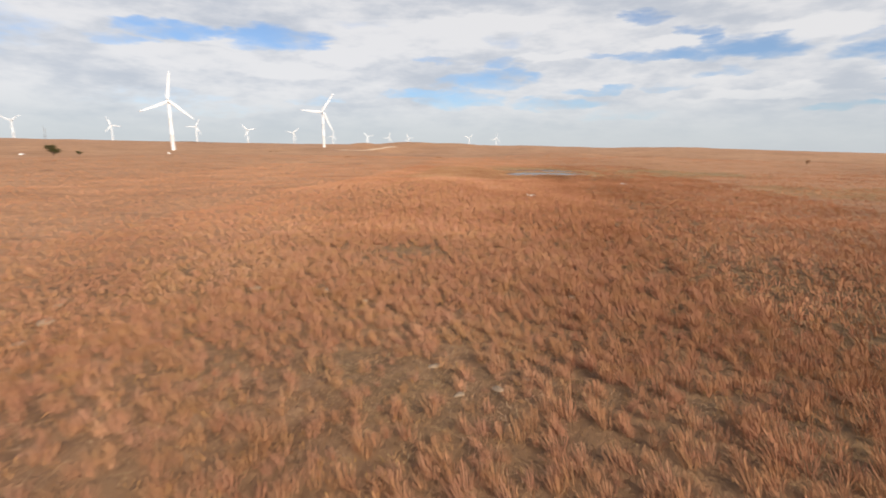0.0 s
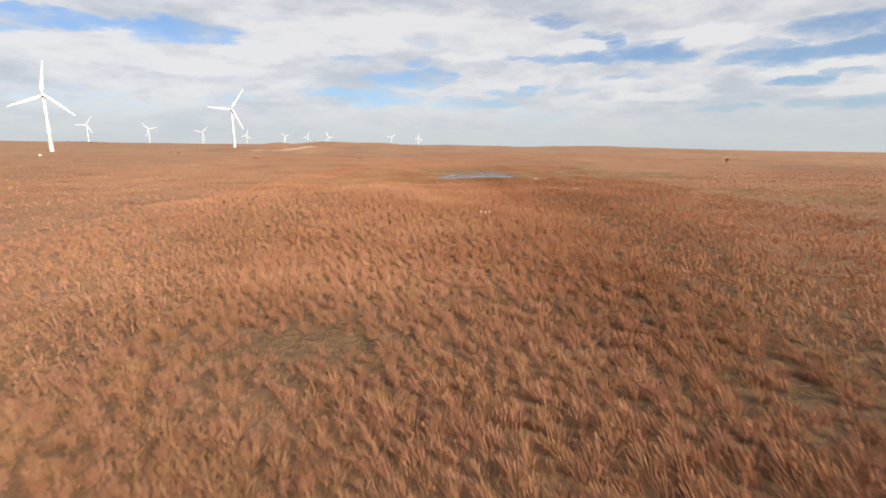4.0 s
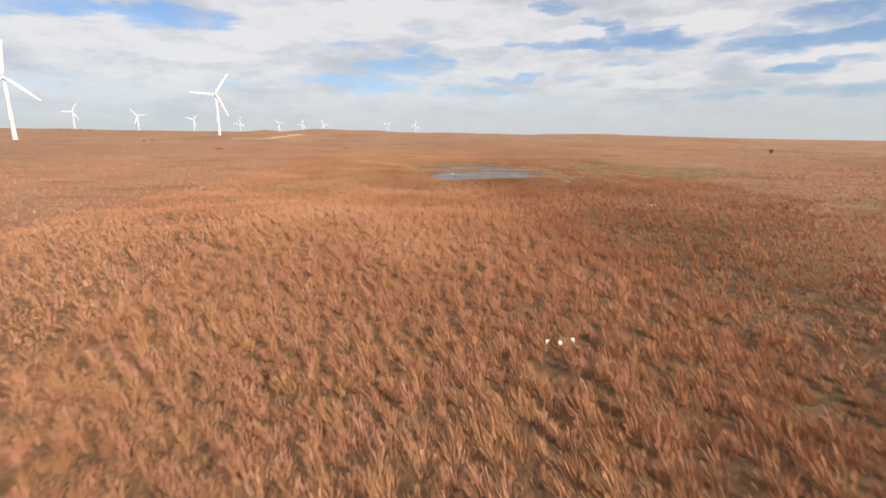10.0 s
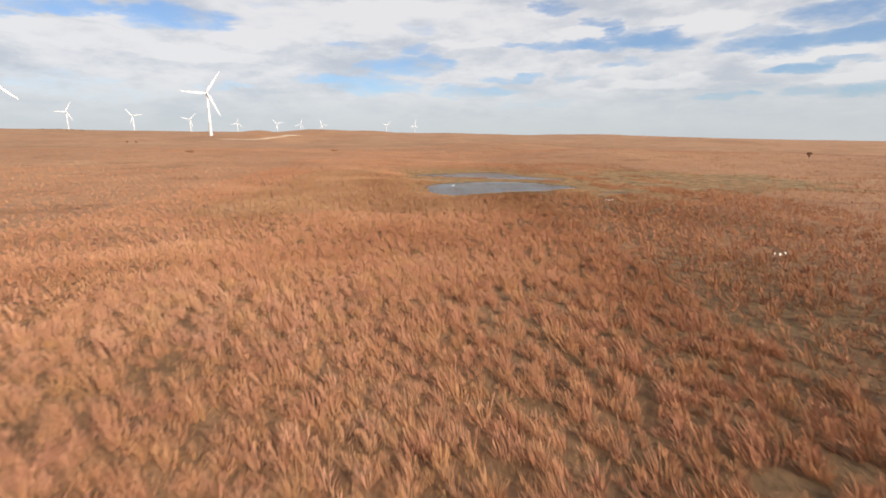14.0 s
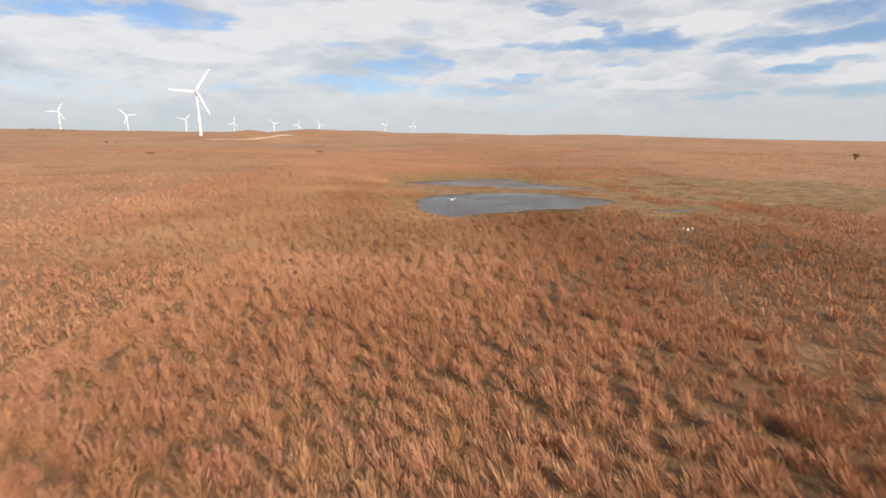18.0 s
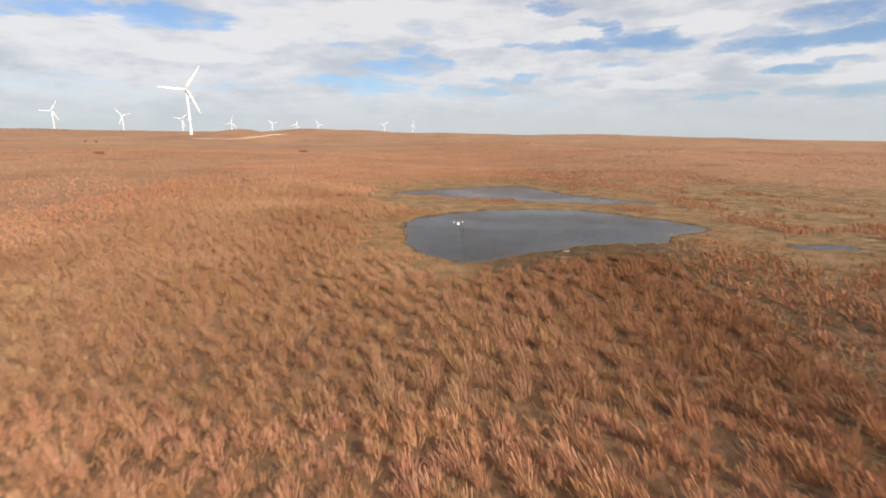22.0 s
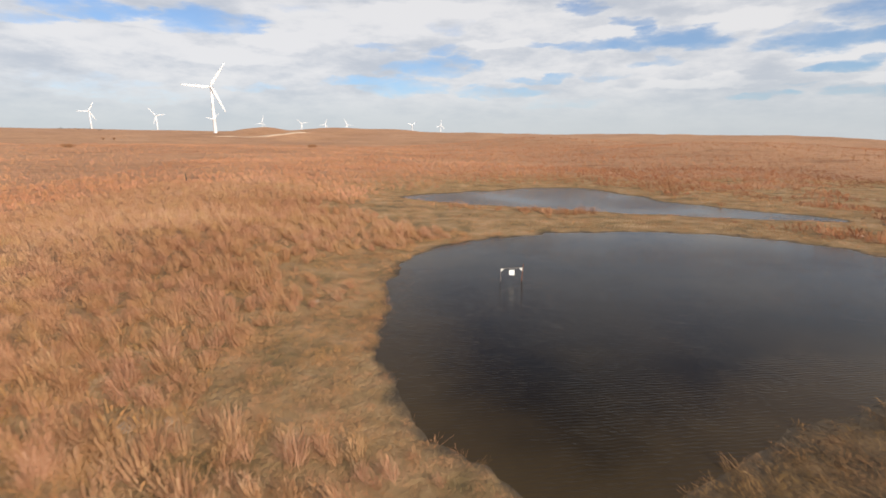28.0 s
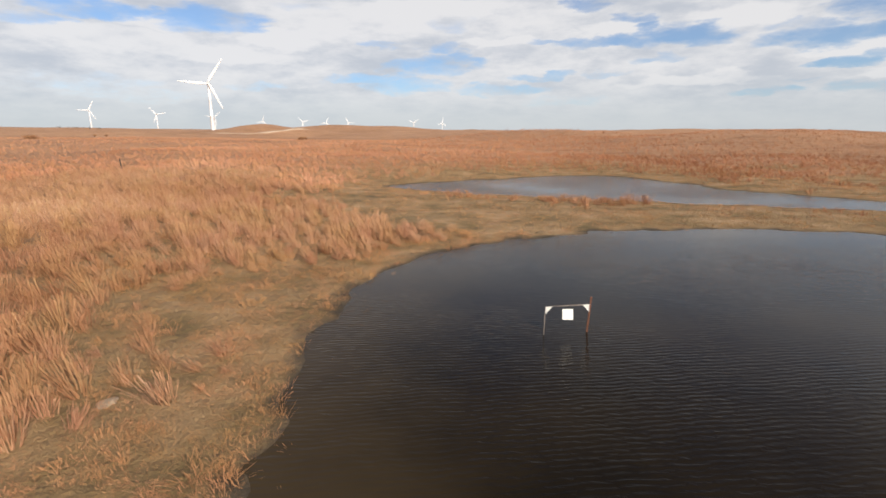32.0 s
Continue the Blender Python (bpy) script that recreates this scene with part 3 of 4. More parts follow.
ground = tagged(new("ground", ground_me), "rolling dry prairie ground under rust-coloured grass", "ground", kind="structure")


def height(x, y):
    return float(land(np.array([x]), np.array([y]))[0])


# ---- water ----
def water_material():
    m = bpy.data.materials.new("pond_water")
    m.use_nodes = True
    n, l = m.node_tree.nodes, m.node_tree.links
    b = n["Principled BSDF"]
    pos = n.new("ShaderNodeNewGeometry").outputs["Position"]
    t = n.new("ShaderNodeTexNoise")
    t.inputs["Scale"].default_value, t.inputs["Detail"].default_value = 0.22, 4
    l.new(pos, t.inputs["Vector"])
    r = n.new("ShaderNodeValToRGB")
    r.color_ramp.elements[0].position, r.color_ramp.elements[1].position = 0.35, 0.7
    r.color_ramp.elements[0].color, r.color_ramp.elements[1].color = (0.010, 0.0068, 0.0034, 1), (0.025, 0.0165, 0.0075, 1)
    l.new(t.outputs["Fac"], r.inputs[0])
    shore = n.new("ShaderNodeAttribute")
    shore.attribute_name = "shore"
    wob = n.new("ShaderNodeMath")
    wob.operation = "MULTIPLY_ADD"
    wob.inputs[1].default_value = 2.4
    t2 = n.new("ShaderNodeTexNoise")
    t2.inputs["Scale"].default_value, t2.inputs["Detail"].default_value = 0.7, 5
    l.new(pos, t2.inputs["Vector"])
    l.new(t2.outputs["Fac"], wob.inputs[0])
    l.new(shore.outputs["Fac"], wob.inputs[2])
    murk = n.new("ShaderNodeMix")
    murk.data_type = "RGBA"
    l.new(ramp_range(n, l, wob.outputs[0], -3.6, 1.6), murk.inputs[0])
    l.new(r.outputs[0], murk.inputs[6])
    murk.inputs[7].default_value = (0.055, 0.037, 0.018, 1)
    l.new(murk.outputs[2], b.inputs["Base Color"])
    b.inputs["Roughness"].default_value, b.inputs["IOR"].default_value, b.inputs["Specular IOR Level"].default_value = 0.11, 1.33, 0.18
    mp = n.new("ShaderNodeMapping")
    mp.inputs["Rotation"].default_value = (0, 0, radians(10))
    mp.inputs["Scale"].default_value = (1.0, 3.2, 1)
    l.new(pos, mp.inputs[0])
    w = n.new("ShaderNodeTexNoise")
    w.inputs["Scale"].default_value, w.inputs["Detail"].default_value, w.inputs["Distortion"].default_value = 2.6, 3, 0.6
    l.new(mp.outputs[0], w.inputs["Vector"])
    # short wind ripples in wandering rows
    rows = n.new("ShaderNodeTexWave")
    rows.wave_type, rows.bands_direction = "BANDS", "Y"
    rows.inputs["Scale"].default_value, rows.inputs["Distortion"].default_value, rows.inputs["Detail"].default_value = 1.9, 6.0, 3
    rows.inputs["Detail Scale"].default_value = 0.45
    tilt = n.new("ShaderNodeMapping")
    tilt.inputs["Rotation"].default_value = (0, 0, radians(-9))
    l.new(pos, tilt.inputs[0])
    l.new(tilt.outputs[0], rows.inputs["Vector"])
    swell = n.new("ShaderNodeMath")
    swell.operation = "MULTIPLY_ADD"
    swell.inputs[1].default_value = 0.28
    l.new(rows.outputs["Fac"], swell.inputs[0])
    l.new(w.outputs["Fac"], swell.inputs[2])
    bm_ = n.new("ShaderNodeBump")
    bm_.inputs["Strength"].default_value, bm_.inputs["Distance"].default_value = 0.42, 0.042
    calm, gust = n.new("ShaderNodeTexNoise"), n.new("ShaderNodeMath")
    calm.inputs["Scale"].default_value, calm.inputs["Detail"].default_value = 0.09, 3
    l.new(pos, calm.inputs["Vector"])
    gust.operation = "MULTIPLY"
    l.new(ramp_range(n, l, calm.outputs["Fac"], 0.2, 0.7), gust.inputs[0])
    l.new(swell.outputs[0], gust.inputs[1])
    l.new(gust.outputs[0], bm_.inputs["Height"])
    l.new(bm_.outputs[0], b.inputs["Normal"])
    return m


M_WATER = water_material()


def pond(name, outline, label):
    """A level sheet that runs a little under the banks, with its distance from the shore."""
    lo, hi = outline.min(axis=0) - 2.5, outline.max(axis=0) + 2.5
    px, py = np.arange(lo[0], hi[0], 0.5), np.arange(lo[1], hi[1], 0.5)
    X, Y = np.meshgrid(px, py)
    d = shore_distance(X, Y)
    nx = len(px)
    k = (np.arange(len(py) - 1)[:, None] * nx + np.arange(nx - 1)[None]).ravel()
    quads = np.stack([k, k + 1, k + nx + 1, k + nx], axis=1)
    quads = quads[(d.ravel()[quads] < 0.9).any(axis=1)]
    used, back = np.unique(quads, return_inverse=True)
    me = raw_mesh(name, np.stack([X.ravel(), Y.ravel(), 0 * X.ravel()], axis=1)[used], back.reshape(-1, 4))
    me.attributes.new("shore", "FLOAT", "POINT").data.foreach_set("value", d.ravel()[used].astype(np.float32))
    me.materials.append(M_WATER)
    return tagged(new(name, me), label, "pond", kind="structure")


pond("water", POND_NEAR, "dark still pond with faint ripples in the grass")
pond("water", POND_FAR, "long shallow pond reflecting the pale sky")
pond("water", POND_SLIT, "narrow dark pool among the wet grass")

# ---- things ----


def part(name, bm, mat, parent, label="", m=None, smooth_faces=True):
    if isinstance(bm, bpy.types.Mesh):
        me = bm
    else:
        me = bpy.data.meshes.new(name)
        for f in bm.faces:
            f.smooth = smooth_faces
        bm.to_mesh(me)
        bm.free()
        me.materials.append(mat)
    ob = new(name, me)
    ob.parent = parent
    if m is not None:
        ob.matrix_local = m
    return tagged(ob, label) if label else ob


def empty(name, m, label, category, group=""):
    ob = new(name)
    ob.matrix_world = m
    return tagged(ob, label, category, group)


def rod(bm, a, b, r0, r1, sides=10):
    a, b = Vector(a), Vector(b)
    q = (b - a).to_track_quat("Z", "Y").to_matrix().to_4x4()
    bmesh.ops.create_cone(bm, cap_ends=True, segments=sides, radius1=r0, radius2=r1, depth=(b - a).length,
                          matrix=Matrix.Translation((a + b) / 2) @ q)


def block(bm, centre, size, turn=None, bevel=0.0):
    m = Matrix.Translation(centre) @ (turn or Matrix()) @ Matrix.Diagonal((*size, 1))
    made = bmesh.ops.create_cube(bm, size=1, matrix=m)
    if bevel:
        edges = list({e for v in made["verts"] for e in v.link_edges})
        bmesh.ops.bevel(bm, geom=edges, offset=bevel, segments=2, affect="EDGES")


def keep(name, bm, mat, smooth_faces=True):
    me = bpy.data.meshes.new(name)
    for f in bm.faces:
        f.smooth = smooth_faces
    bm.to_mesh(me)
    bm.free()
    me.materials.append(mat)
    return me


# wind turbines
HUB, BLADE = 80.0, 47.0


def loft(bm, profile, sides=24):
    """A round body from (height, radius) pairs, with flat ends."""
    rings = [[bm.verts.new((r * math.cos(2 * math.pi * k / sides), r * math.sin(2 * math.pi * k / sides), z)) for k in range(sides)] for z, r in profile]
    for a, b in zip(rings, rings[1:]):
        for k in range(sides):
            bm.faces.new((a[k], a[(k + 1) % sides], b[(k + 1) % sides], b[k]))


def tower_mesh():
    bm = bmesh.new()
    loft(bm, [(-3, 3.1), (25.8, 2.62), (25.9, 2.70), (26.2, 2.70), (26.3, 2.6), (52.8, 2.2), (52.9, 2.27), (53.2, 2.27), (53.3, 2.18), (78.3, 1.8)])
    return keep("tower", bm, M_WHITE)


def nacelle_mesh():
    bm = bmesh.new()
    block(bm, (0, 2.6, 80), (3.6, 9.4, 3.8), bevel=0.7)
    block(bm, (0, 5.6, 82.1), (2.2, 2.0, 0.9), bevel=0.2)
    return keep("nacelle", bm, M_WHITE)


def rotor_hub_mesh():
    bm = bmesh.new()
    bmesh.ops.create_uvsphere(bm, u_segments=20, v_segments=12, radius=1.9, matrix=Matrix.Diagonal((1, 1.35, 1, 1)))
    rod(bm, (0, 0.6, 0), (0, 2.2, 0), 1.6, 1.6, 20)
    return keep("rotor_hub", bm, M_WHITE)


def blade_mesh():
    bm = bmesh.new()
    rings, n = [], 12
    for i in range(15):
        t = i / 14
        z = 1.0 + t * (BLADE - 1.0)
        chord = 2.2 + 2.8 * math.sin(min(t / 0.2, 1) * math.pi / 2) if t < 0.2 else 3.6 * (1 - (t - 0.2) / 0.8) ** 0.9 + 1.4
        thick = max(0.12, 1.9 * (1 - t) ** 3 + 0.35 * (1 - t))
        twist = radians(16 * (1 - t) ** 2)
        bow = -1.6 * t * t
        ring = []
        for k in range(n):
            a = 2 * math.pi * k / n
            u, v = chord * (0.5 * math.cos(a) - 0.18), thick * 0.5 * math.sin(a) * (1.1 + 0.4 * math.cos(a))
            ring.append(bm.verts.new((u * math.cos(twist) - v * math.sin(twist), u * math.sin(twist) + v * math.cos(twist) + bow, z)))
        rings.append(ring)
    for a, b in zip(rings, rings[1:]):
        for k in range(n):
            bm.faces.new((a[k], a[(k + 1) % n], b[(k + 1) % n], b[k]))
    bm.faces.new(rings[-1])
    bm.faces.new(rings[0][::-1])
    bmesh.ops.recalc_face_normals(bm, faces=bm.faces)
    return keep("blade", bm, M_WHITE)


def pad_mesh():
    bm = bmesh.new()
    rod(bm, (0, 0, -1.5), (0, 0, 0.35), 4.6, 4.2, 24)
    return keep("foundation", bm, M_TRACK)


# dark plate added for the shade on the underside of the nacelle
def under_shade_mesh():
    bm = bmesh.new()
    block(bm, (0, -2.15, 78.6), (2.4, 0.25, 1.0), bevel=0.08)
    return keep("under_shade", bm, M_DARK)


TOWER, NACELLE, ROTOR_HUB, BLADE_ME, PAD, UNDER_SHADE = tower_mesh(), nacelle_mesh(), rotor_hub_mesh(), blade_mesh(), pad_mesh(), under_shade_mesh()


def turbine(azimuth_deg, reach, phase, yaw, label, base=None, eye=(4.07, 7.5)):
    a = radians(azimuth_deg)
    x, y = eye[0] + reach * math.sin(a), eye[1] + reach * math.cos(a)
    z = height(x, y) if base is None else base
    t = empty("wind_turbine", pose(x, y, z, 0, 0, yaw), label, "wind turbine", "wind turbines on the ridge")
    part("tower", TOWER, None, t)
    part("foundation", PAD, None, t)
    nac = part("nacelle", NACELLE, None, t)
    part("under_shade", UNDER_SHADE, None, nac, "dark plate standing in for shade under the nacelle")
    hub = part("rotor_hub", ROTOR_HUB, None, t, m=pose(0, -3.6, HUB))
    for k in range(3):
        part("blade", BLADE_ME, None, hub, m=pose(0, -0.3, 0, 0, phase + 120 * k, 0))
    return t


turbine(-37.57, 962, 8, 24, "tall white wind turbine, close by, standing in rust-coloured grass")
turbine(-22.63, 1181, 34, 16, "tall white wind turbine on a low grassy rise")
for az_, reach, ph, label in [
        (-49.74, 3030, 60, "white wind turbine far off beside a distant mast"),
        (-42.57, 3080, 100, "white wind turbine far off on the skyline"),
        (-35.34, 2952, 30, "white wind turbine far off on the grassy skyline"),
        (-30.49, 3195, 80, "white wind turbine far off on the grassy skyline"),
        (-25.80, 3450, 45, "small white wind turbine on the far skyline"),
        (-21.64, 4100, 15, "small white wind turbine on the far skyline"),
        (-17.80, 4300, 75, "tiny white wind turbine behind the grassy knolls"),
        (-15.45, 4350, 20, "tiny white wind turbine behind the grassy knolls"),
        (-13.21, 4400, 95, "tiny white wind turbine behind the grassy knolls"),
        (-6.34, 4450, 55, "tiny pale wind turbine on the hazy horizon"),
        (-3.27, 4500, 10, "tiny pale wind turbine on the hazy horizon")]:
    turbine(az_, reach, ph, 20, label)


# sign frames standing in the grass and the pond
def sign_frame(x, y, turn, stand, label, tilt=4.0, panel=1.0, plate=0.2, w=0.66):
    """Two uneven posts with a rail, a white corner plate at each end and a square panel hung in the middle."""
    z = height(x, y)
    t = empty("sign_frame", pose(x, y, z, 0, 0, turn), label, "sign frame", "sign frames along the flight line")
    top = stand - z
    bm = bmesh.new()
    rod(bm, (-w - 0.03, 0, -0.1), (-w, 0, top + 0.01), 0.013, 0.013, 8)
    part("post", bm, M_GREYPIPE, t, "thin grey post")
    bm = bmesh.new()
    block(bm, (0, 0, 0), (0.05, 0.012, top + 0.32), Matrix())
    block(bm, (0, 0.022, 0), (0.012, 0.04, top + 0.32), Matrix())
    for i in range(10):
        block(bm, (0, -0.01, -0.45 + 0.1 * i), (0.02, 0.016, 0.03))
    bmesh.ops.transform(bm, matrix=pose(w + 0.0, 0, (top + 0.32) / 2 - 0.1, 0, 4, 0), verts=bm.verts)
    part("post", bm, M_RUST, t, "rusty steel fence post", smooth_faces=False)
    bm = bmesh.new()
    rod(bm, (-w - 0.01, 0, top), (w + 0.04, 0, top - 0.015), 0.016, 0.016, 8)
    part("rail", bm, M_GREYPIPE, t)
    for s in (-1, 1):
        bm = bmesh.new()
        pts = [(s * w, top), (s * (w - plate), top), (s * w, top - plate - 0.02)]
        lo = [bm.verts.new((px, -0.022, pz)) for px, pz in pts]
        hi = [bm.verts.new((px, -0.030, pz)) for px, pz in pts]
        bm.faces.new(lo), bm.faces.new(hi[::-1])
        for k in range(3):
            bm.faces.new((lo[k], hi[k], hi[(k + 1) % 3], lo[(k + 1) % 3]))
        bmesh.ops.recalc_face_normals(bm, faces=bm.faces)
        part("corner_plate", bm, M_SIGN, t, "white triangular plate", smooth_faces=False)
    bm = bmesh.new()
    block(bm, (0.02, -0.02, top - 0.12 - 0.15 * panel), (0.33 * panel, 0.012, 0.31 * panel), pose(0, 0, 0, -16, tilt, 0), bevel=0.004)
    part("panel", bm, M_SIGN, t, "square white panel", smooth_faces=False)
    for s in (-0.12, 0.12):
        bm = bmesh.new()
        rod(bm, (0.02 + s, 0, top), (0.02 + s, -0.01, top - 0.13), 0.004, 0.004, 6)
        part("wire", bm, M_DARK, t)
    return t


sign_frame(5.65, 112.6, 8, 2.45, "white-cornered frame of rusty posts deep in tall grass", 25.0, 0.6, 0.24, 0.78)
sign_frame(35.7, 174.0, 10, 1.25, "white-cornered frame of posts in rust-coloured grass", -12.0, 0.7, 0.25, 0.76)
sign_frame(32.6, 220.2, 10, 1.3, "white-cornered frame of posts near the wet hollow", 8.0, 0.75, 0.25, 0.76)
sign_frame(2.3, 257.1, 12, 0.86, "white-cornered frame with hanging panel standing in dark water")


# ---- trees, brush, stones and small structures ----
tr = random.Random(5)


def limb(bm, a, b, r0, r1):
    rod(bm, a, b, r0, r1, 7)


def leaf_mesh(name, centres, size, count, mat, flat=0.8):
    """Many small leaf clumps round the given centres: (x, y, z, radius)."""
    r = np.random.default_rng(len(centres) + count)
    k = r.integers(0, len(centres), count)
    c = np.array(centres)[k]
    v = r.normal(0, 1, (count, 3))
    v /= np.linalg.norm(v, axis=1, keepdims=True)
    p = c[:, :3] + v * (c[:, 3] * r.uniform(0.45, 1.05, count))[:, None] * np.array([1, 1, flat])
    u, w = r.normal(0, 1, (count, 3)), r.normal(0, 1, (count, 3))
    u /= np.linalg.norm(u, axis=1, keepdims=True)
    w /= np.linalg.norm(w, axis=1, keepdims=True)
    s = (size * r.uniform(0.5, 1.4, count))[:, None]
    co = np.stack([p - u * s, p + w * s * 0.6, p + u * s, p - w * s * 0.6], axis=1).reshape(-1, 3)
    i = np.arange(count)
    me = raw_mesh(name, co, np.stack([i * 4, i * 4 + 1, i * 4 + 2, i * 4 + 3], 1))
    me.materials.append(mat)
    return me


def tree(x, y, tall, wide, label, leaves=2600):
    t = empty("tree", pose(x, y, height(x, y) - 0.1, 0, 0, tr.uniform(0, 360)), label, "tree")
    bm = bmesh.new()
    limb(bm, (0, 0, -0.4), (0.1, 0.05, tall * 0.35), tall * 0.045, tall * 0.03)
    centres = []
    for k in range(9):
        a, q = 2 * math.pi * k / 9 + tr.uniform(-0.3, 0.3), tr.uniform(0.45, 0.95)
        e = (math.cos(a) * wide * 0.36 * q, math.sin(a) * wide * 0.36 * q, tall * tr.uniform(0.42, 0.8))
        limb(bm, (0.08, 0.04, tall * tr.uniform(0.12, 0.33)), e, tall * 0.02, tall * 0.008)
        centres.append((*e, wide * tr.uniform(0.14, 0.22)))
    centres += [(0, 0, tall * 0.8, wide * 0.2), (wide * 0.1, -wide * 0.05, tall * 0.6, wide * 0.26), (-wide * 0.18, 0.1, tall * 0.35, wide * 0.22)]
    part("trunk", bm, M_BARK, t, "dark trunk and limbs")
    part("crown", leaf_mesh("crown", centres, tall * 0.035, leaves, M_LEAF), None, t, "dark olive crown of small leaves")
    return t


def shrub(x, y, tall, wide, label, mat=None, leaves=420, group=""):
    t = empty("shrub", pose(x, y, height(x, y), 0, 0, tr.uniform(0, 360)), label, "shrub", group)
    bm = bmesh.new()
    centres = []
    for k in range(8):
        a, q = 2 * math.pi * k / 8 + tr.uniform(-0.3, 0.3), tr.uniform(0.2, 1.0)
        e = (math.cos(a) * wide * 0.4 * q, math.sin(a) * wide * 0.4 * q, tall * tr.uniform(0.5, 0.85))
        limb(bm, (0, 0, -0.15), e, tall * 0.03 + 0.01, 0.008)
        centres.append((*e, wide * 0.17 + tall * 0.06))
    part("stems", bm, M_BARK, t, "bare dark stems")
    part("foliage", leaf_mesh("foliage", centres, 0.05 * (tall + wide) * 0.5 + 0.03, leaves, mat or M_LEAF, 0.7), None, t)
    return t


tree(-369.6, 353.3, 9.0, 11.0, "round dark olive tree alone on the open prairie", 3200)
shrub(-365.3, 372.3, 3.6, 5.6, "low dark bush near the lone tree", None, 900)
shrub(205.0, 404.0, 3.2, 3.0, "brown solitary bush on the open grassland", M_TWIG, 800)
for x, y, h, w in ((-137, 392, 0.4, 6.5), (-73, 454, 0.5, 5.5),
                   (-398, 753, 2.4, 4.2), (-388, 756, 2.6, 3.6), (-45, 134, 0.9, 1.0), (59.4, 147.3, 1.0, 1.2), (-9.3, 111.9, 0.6, 0.6)):
    shrub(x, y, h + 0.25, w, "low dark brown brush in the dry grass", M_TWIG, 500, "patches of dark brush")
# a line of trees on the skyline
for k in range(9):
    x = -1405 + 19 * k + tr.uniform(-6, 6)
    tree(x, 1880 + tr.uniform(-20, 20), tr.uniform(4.5, 8), tr.uniform(9, 14), "distant low tree of a dark windbreak", 500)


def post(x, y, tall):
    t = empty("fence_post", pose(x, y, height(x, y), 3, -2, 20), "dark weathered wooden post standing in grass", "post")
    bm = bmesh.new()
    loft(bm, [(-0.3, 0.085), (tall * 0.5, 0.08), (tall - 0.02, 0.07), (tall, 0.055)], 10)
    bm.faces.new([v for v in bm.verts if abs(v.co.z - tall) < 1e-6])
    part("stake", bm, M_BARK, t, smooth_faces=False)


post(-44.8, 303.9, 1.4)


def white_hut(x, y, turn, size, label):
    """A small white farm structure: walls, shallow roof, door."""
    t = empty("equipment_hut", pose(x, y, height(x, y), 0, 0, turn), label, "hut")
    a, b, h = size
    bm = bmesh.new()
    block(bm, (0, 0, h / 2 - 0.1), (a, b, h + 0.2), bevel=0.03)
    part("walls", bm, M_WHITE, t, smooth_faces=False)
    bm = bmesh.new()
    block(bm, (0, 0, h + 0.09), (a + 0.3, b + 0.3, 0.14), bevel=0.04)
    part("roof", bm, M_WHITE, t, smooth_faces=False)
    bm = bmesh.new()
    block(bm, (0.2 * a, -b / 2 - 0.02, 1.0), (0.9, 0.05, 1.9), bevel=0.01)
    part("door", bm, M_GREYPIPE, t, "grey door", smooth_faces=False)


white_hut(-537.5, 471.2, 40, (3.4, 2.2, 2.0), "small white hut far off in the grass")
white_hut(-400.0, 525.0, 35, (2.6, 1.7, 1.6), "small white hut on the way to the turbine")


def mast(x, y, tall):
    t = empty("lattice_mast", pose(x, y, height(x, y)), "thin grey lattice mast on the far skyline", "mast")
    legs = [(2.2 * math.cos(a), 2.2 * math.sin(a)) for a in (0, 2.094, 4.189)]
    for lx, ly in legs:
        bm = bmesh.new()
        rod(bm, (lx, ly, -1), (lx * 0.25, ly * 0.25, tall), 0.28, 0.2, 6)
        part("leg", bm, M_GREYPIPE, t)
    bm = bmesh.new()
    n = 14
    for k in range(n):
        f, g = k / n, (k + 1) / n
        for (ax, ay), (bx, by) in zip(legs, legs[1:] + legs[:1]):
            rod(bm, (ax * (1 - 0.75 * f), ay * (1 - 0.75 * f), tall * f), (bx * (1 - 0.75 * g), by * (1 - 0.75 * g), tall * g), 0.14, 0.14, 5)
    part("bracing", bm, M_GREYPIPE, t)


mast(4 - 3000 * math.sin(radians(47.6)), 8 + 3000 * math.cos(radians(47.6)), 66)


def stone(x, y, size, flat, label, group):
    bm = bmesh.new()
    bmesh.ops.create_icosphere(bm, subdivisions=3, radius=1)
    off = Vector((tr.uniform(0, 50), tr.uniform(0, 50), 0))
    for v in bm.verts:
        n = noise.noise(v.co * 1.1 + off) * 0.45 + noise.noise(v.co * 2.7 + off) * 0.16
        v.co *= 1 + n
        v.co.z = max(v.co.z, -0.6)
    bmesh.ops.transform(bm, matrix=Matrix.Diagonal((size, size * tr.uniform(0.55, 0.9), size * flat, 1)), verts=bm.verts)
    ob = new("stone", keep("stone", bm, M_ROCK))
    ob.matrix_world = pose(x, y, height(x, y) + size * flat * 0.05, 0, 0, tr.uniform(0, 360))
    return tagged(ob, label, "stone", group)


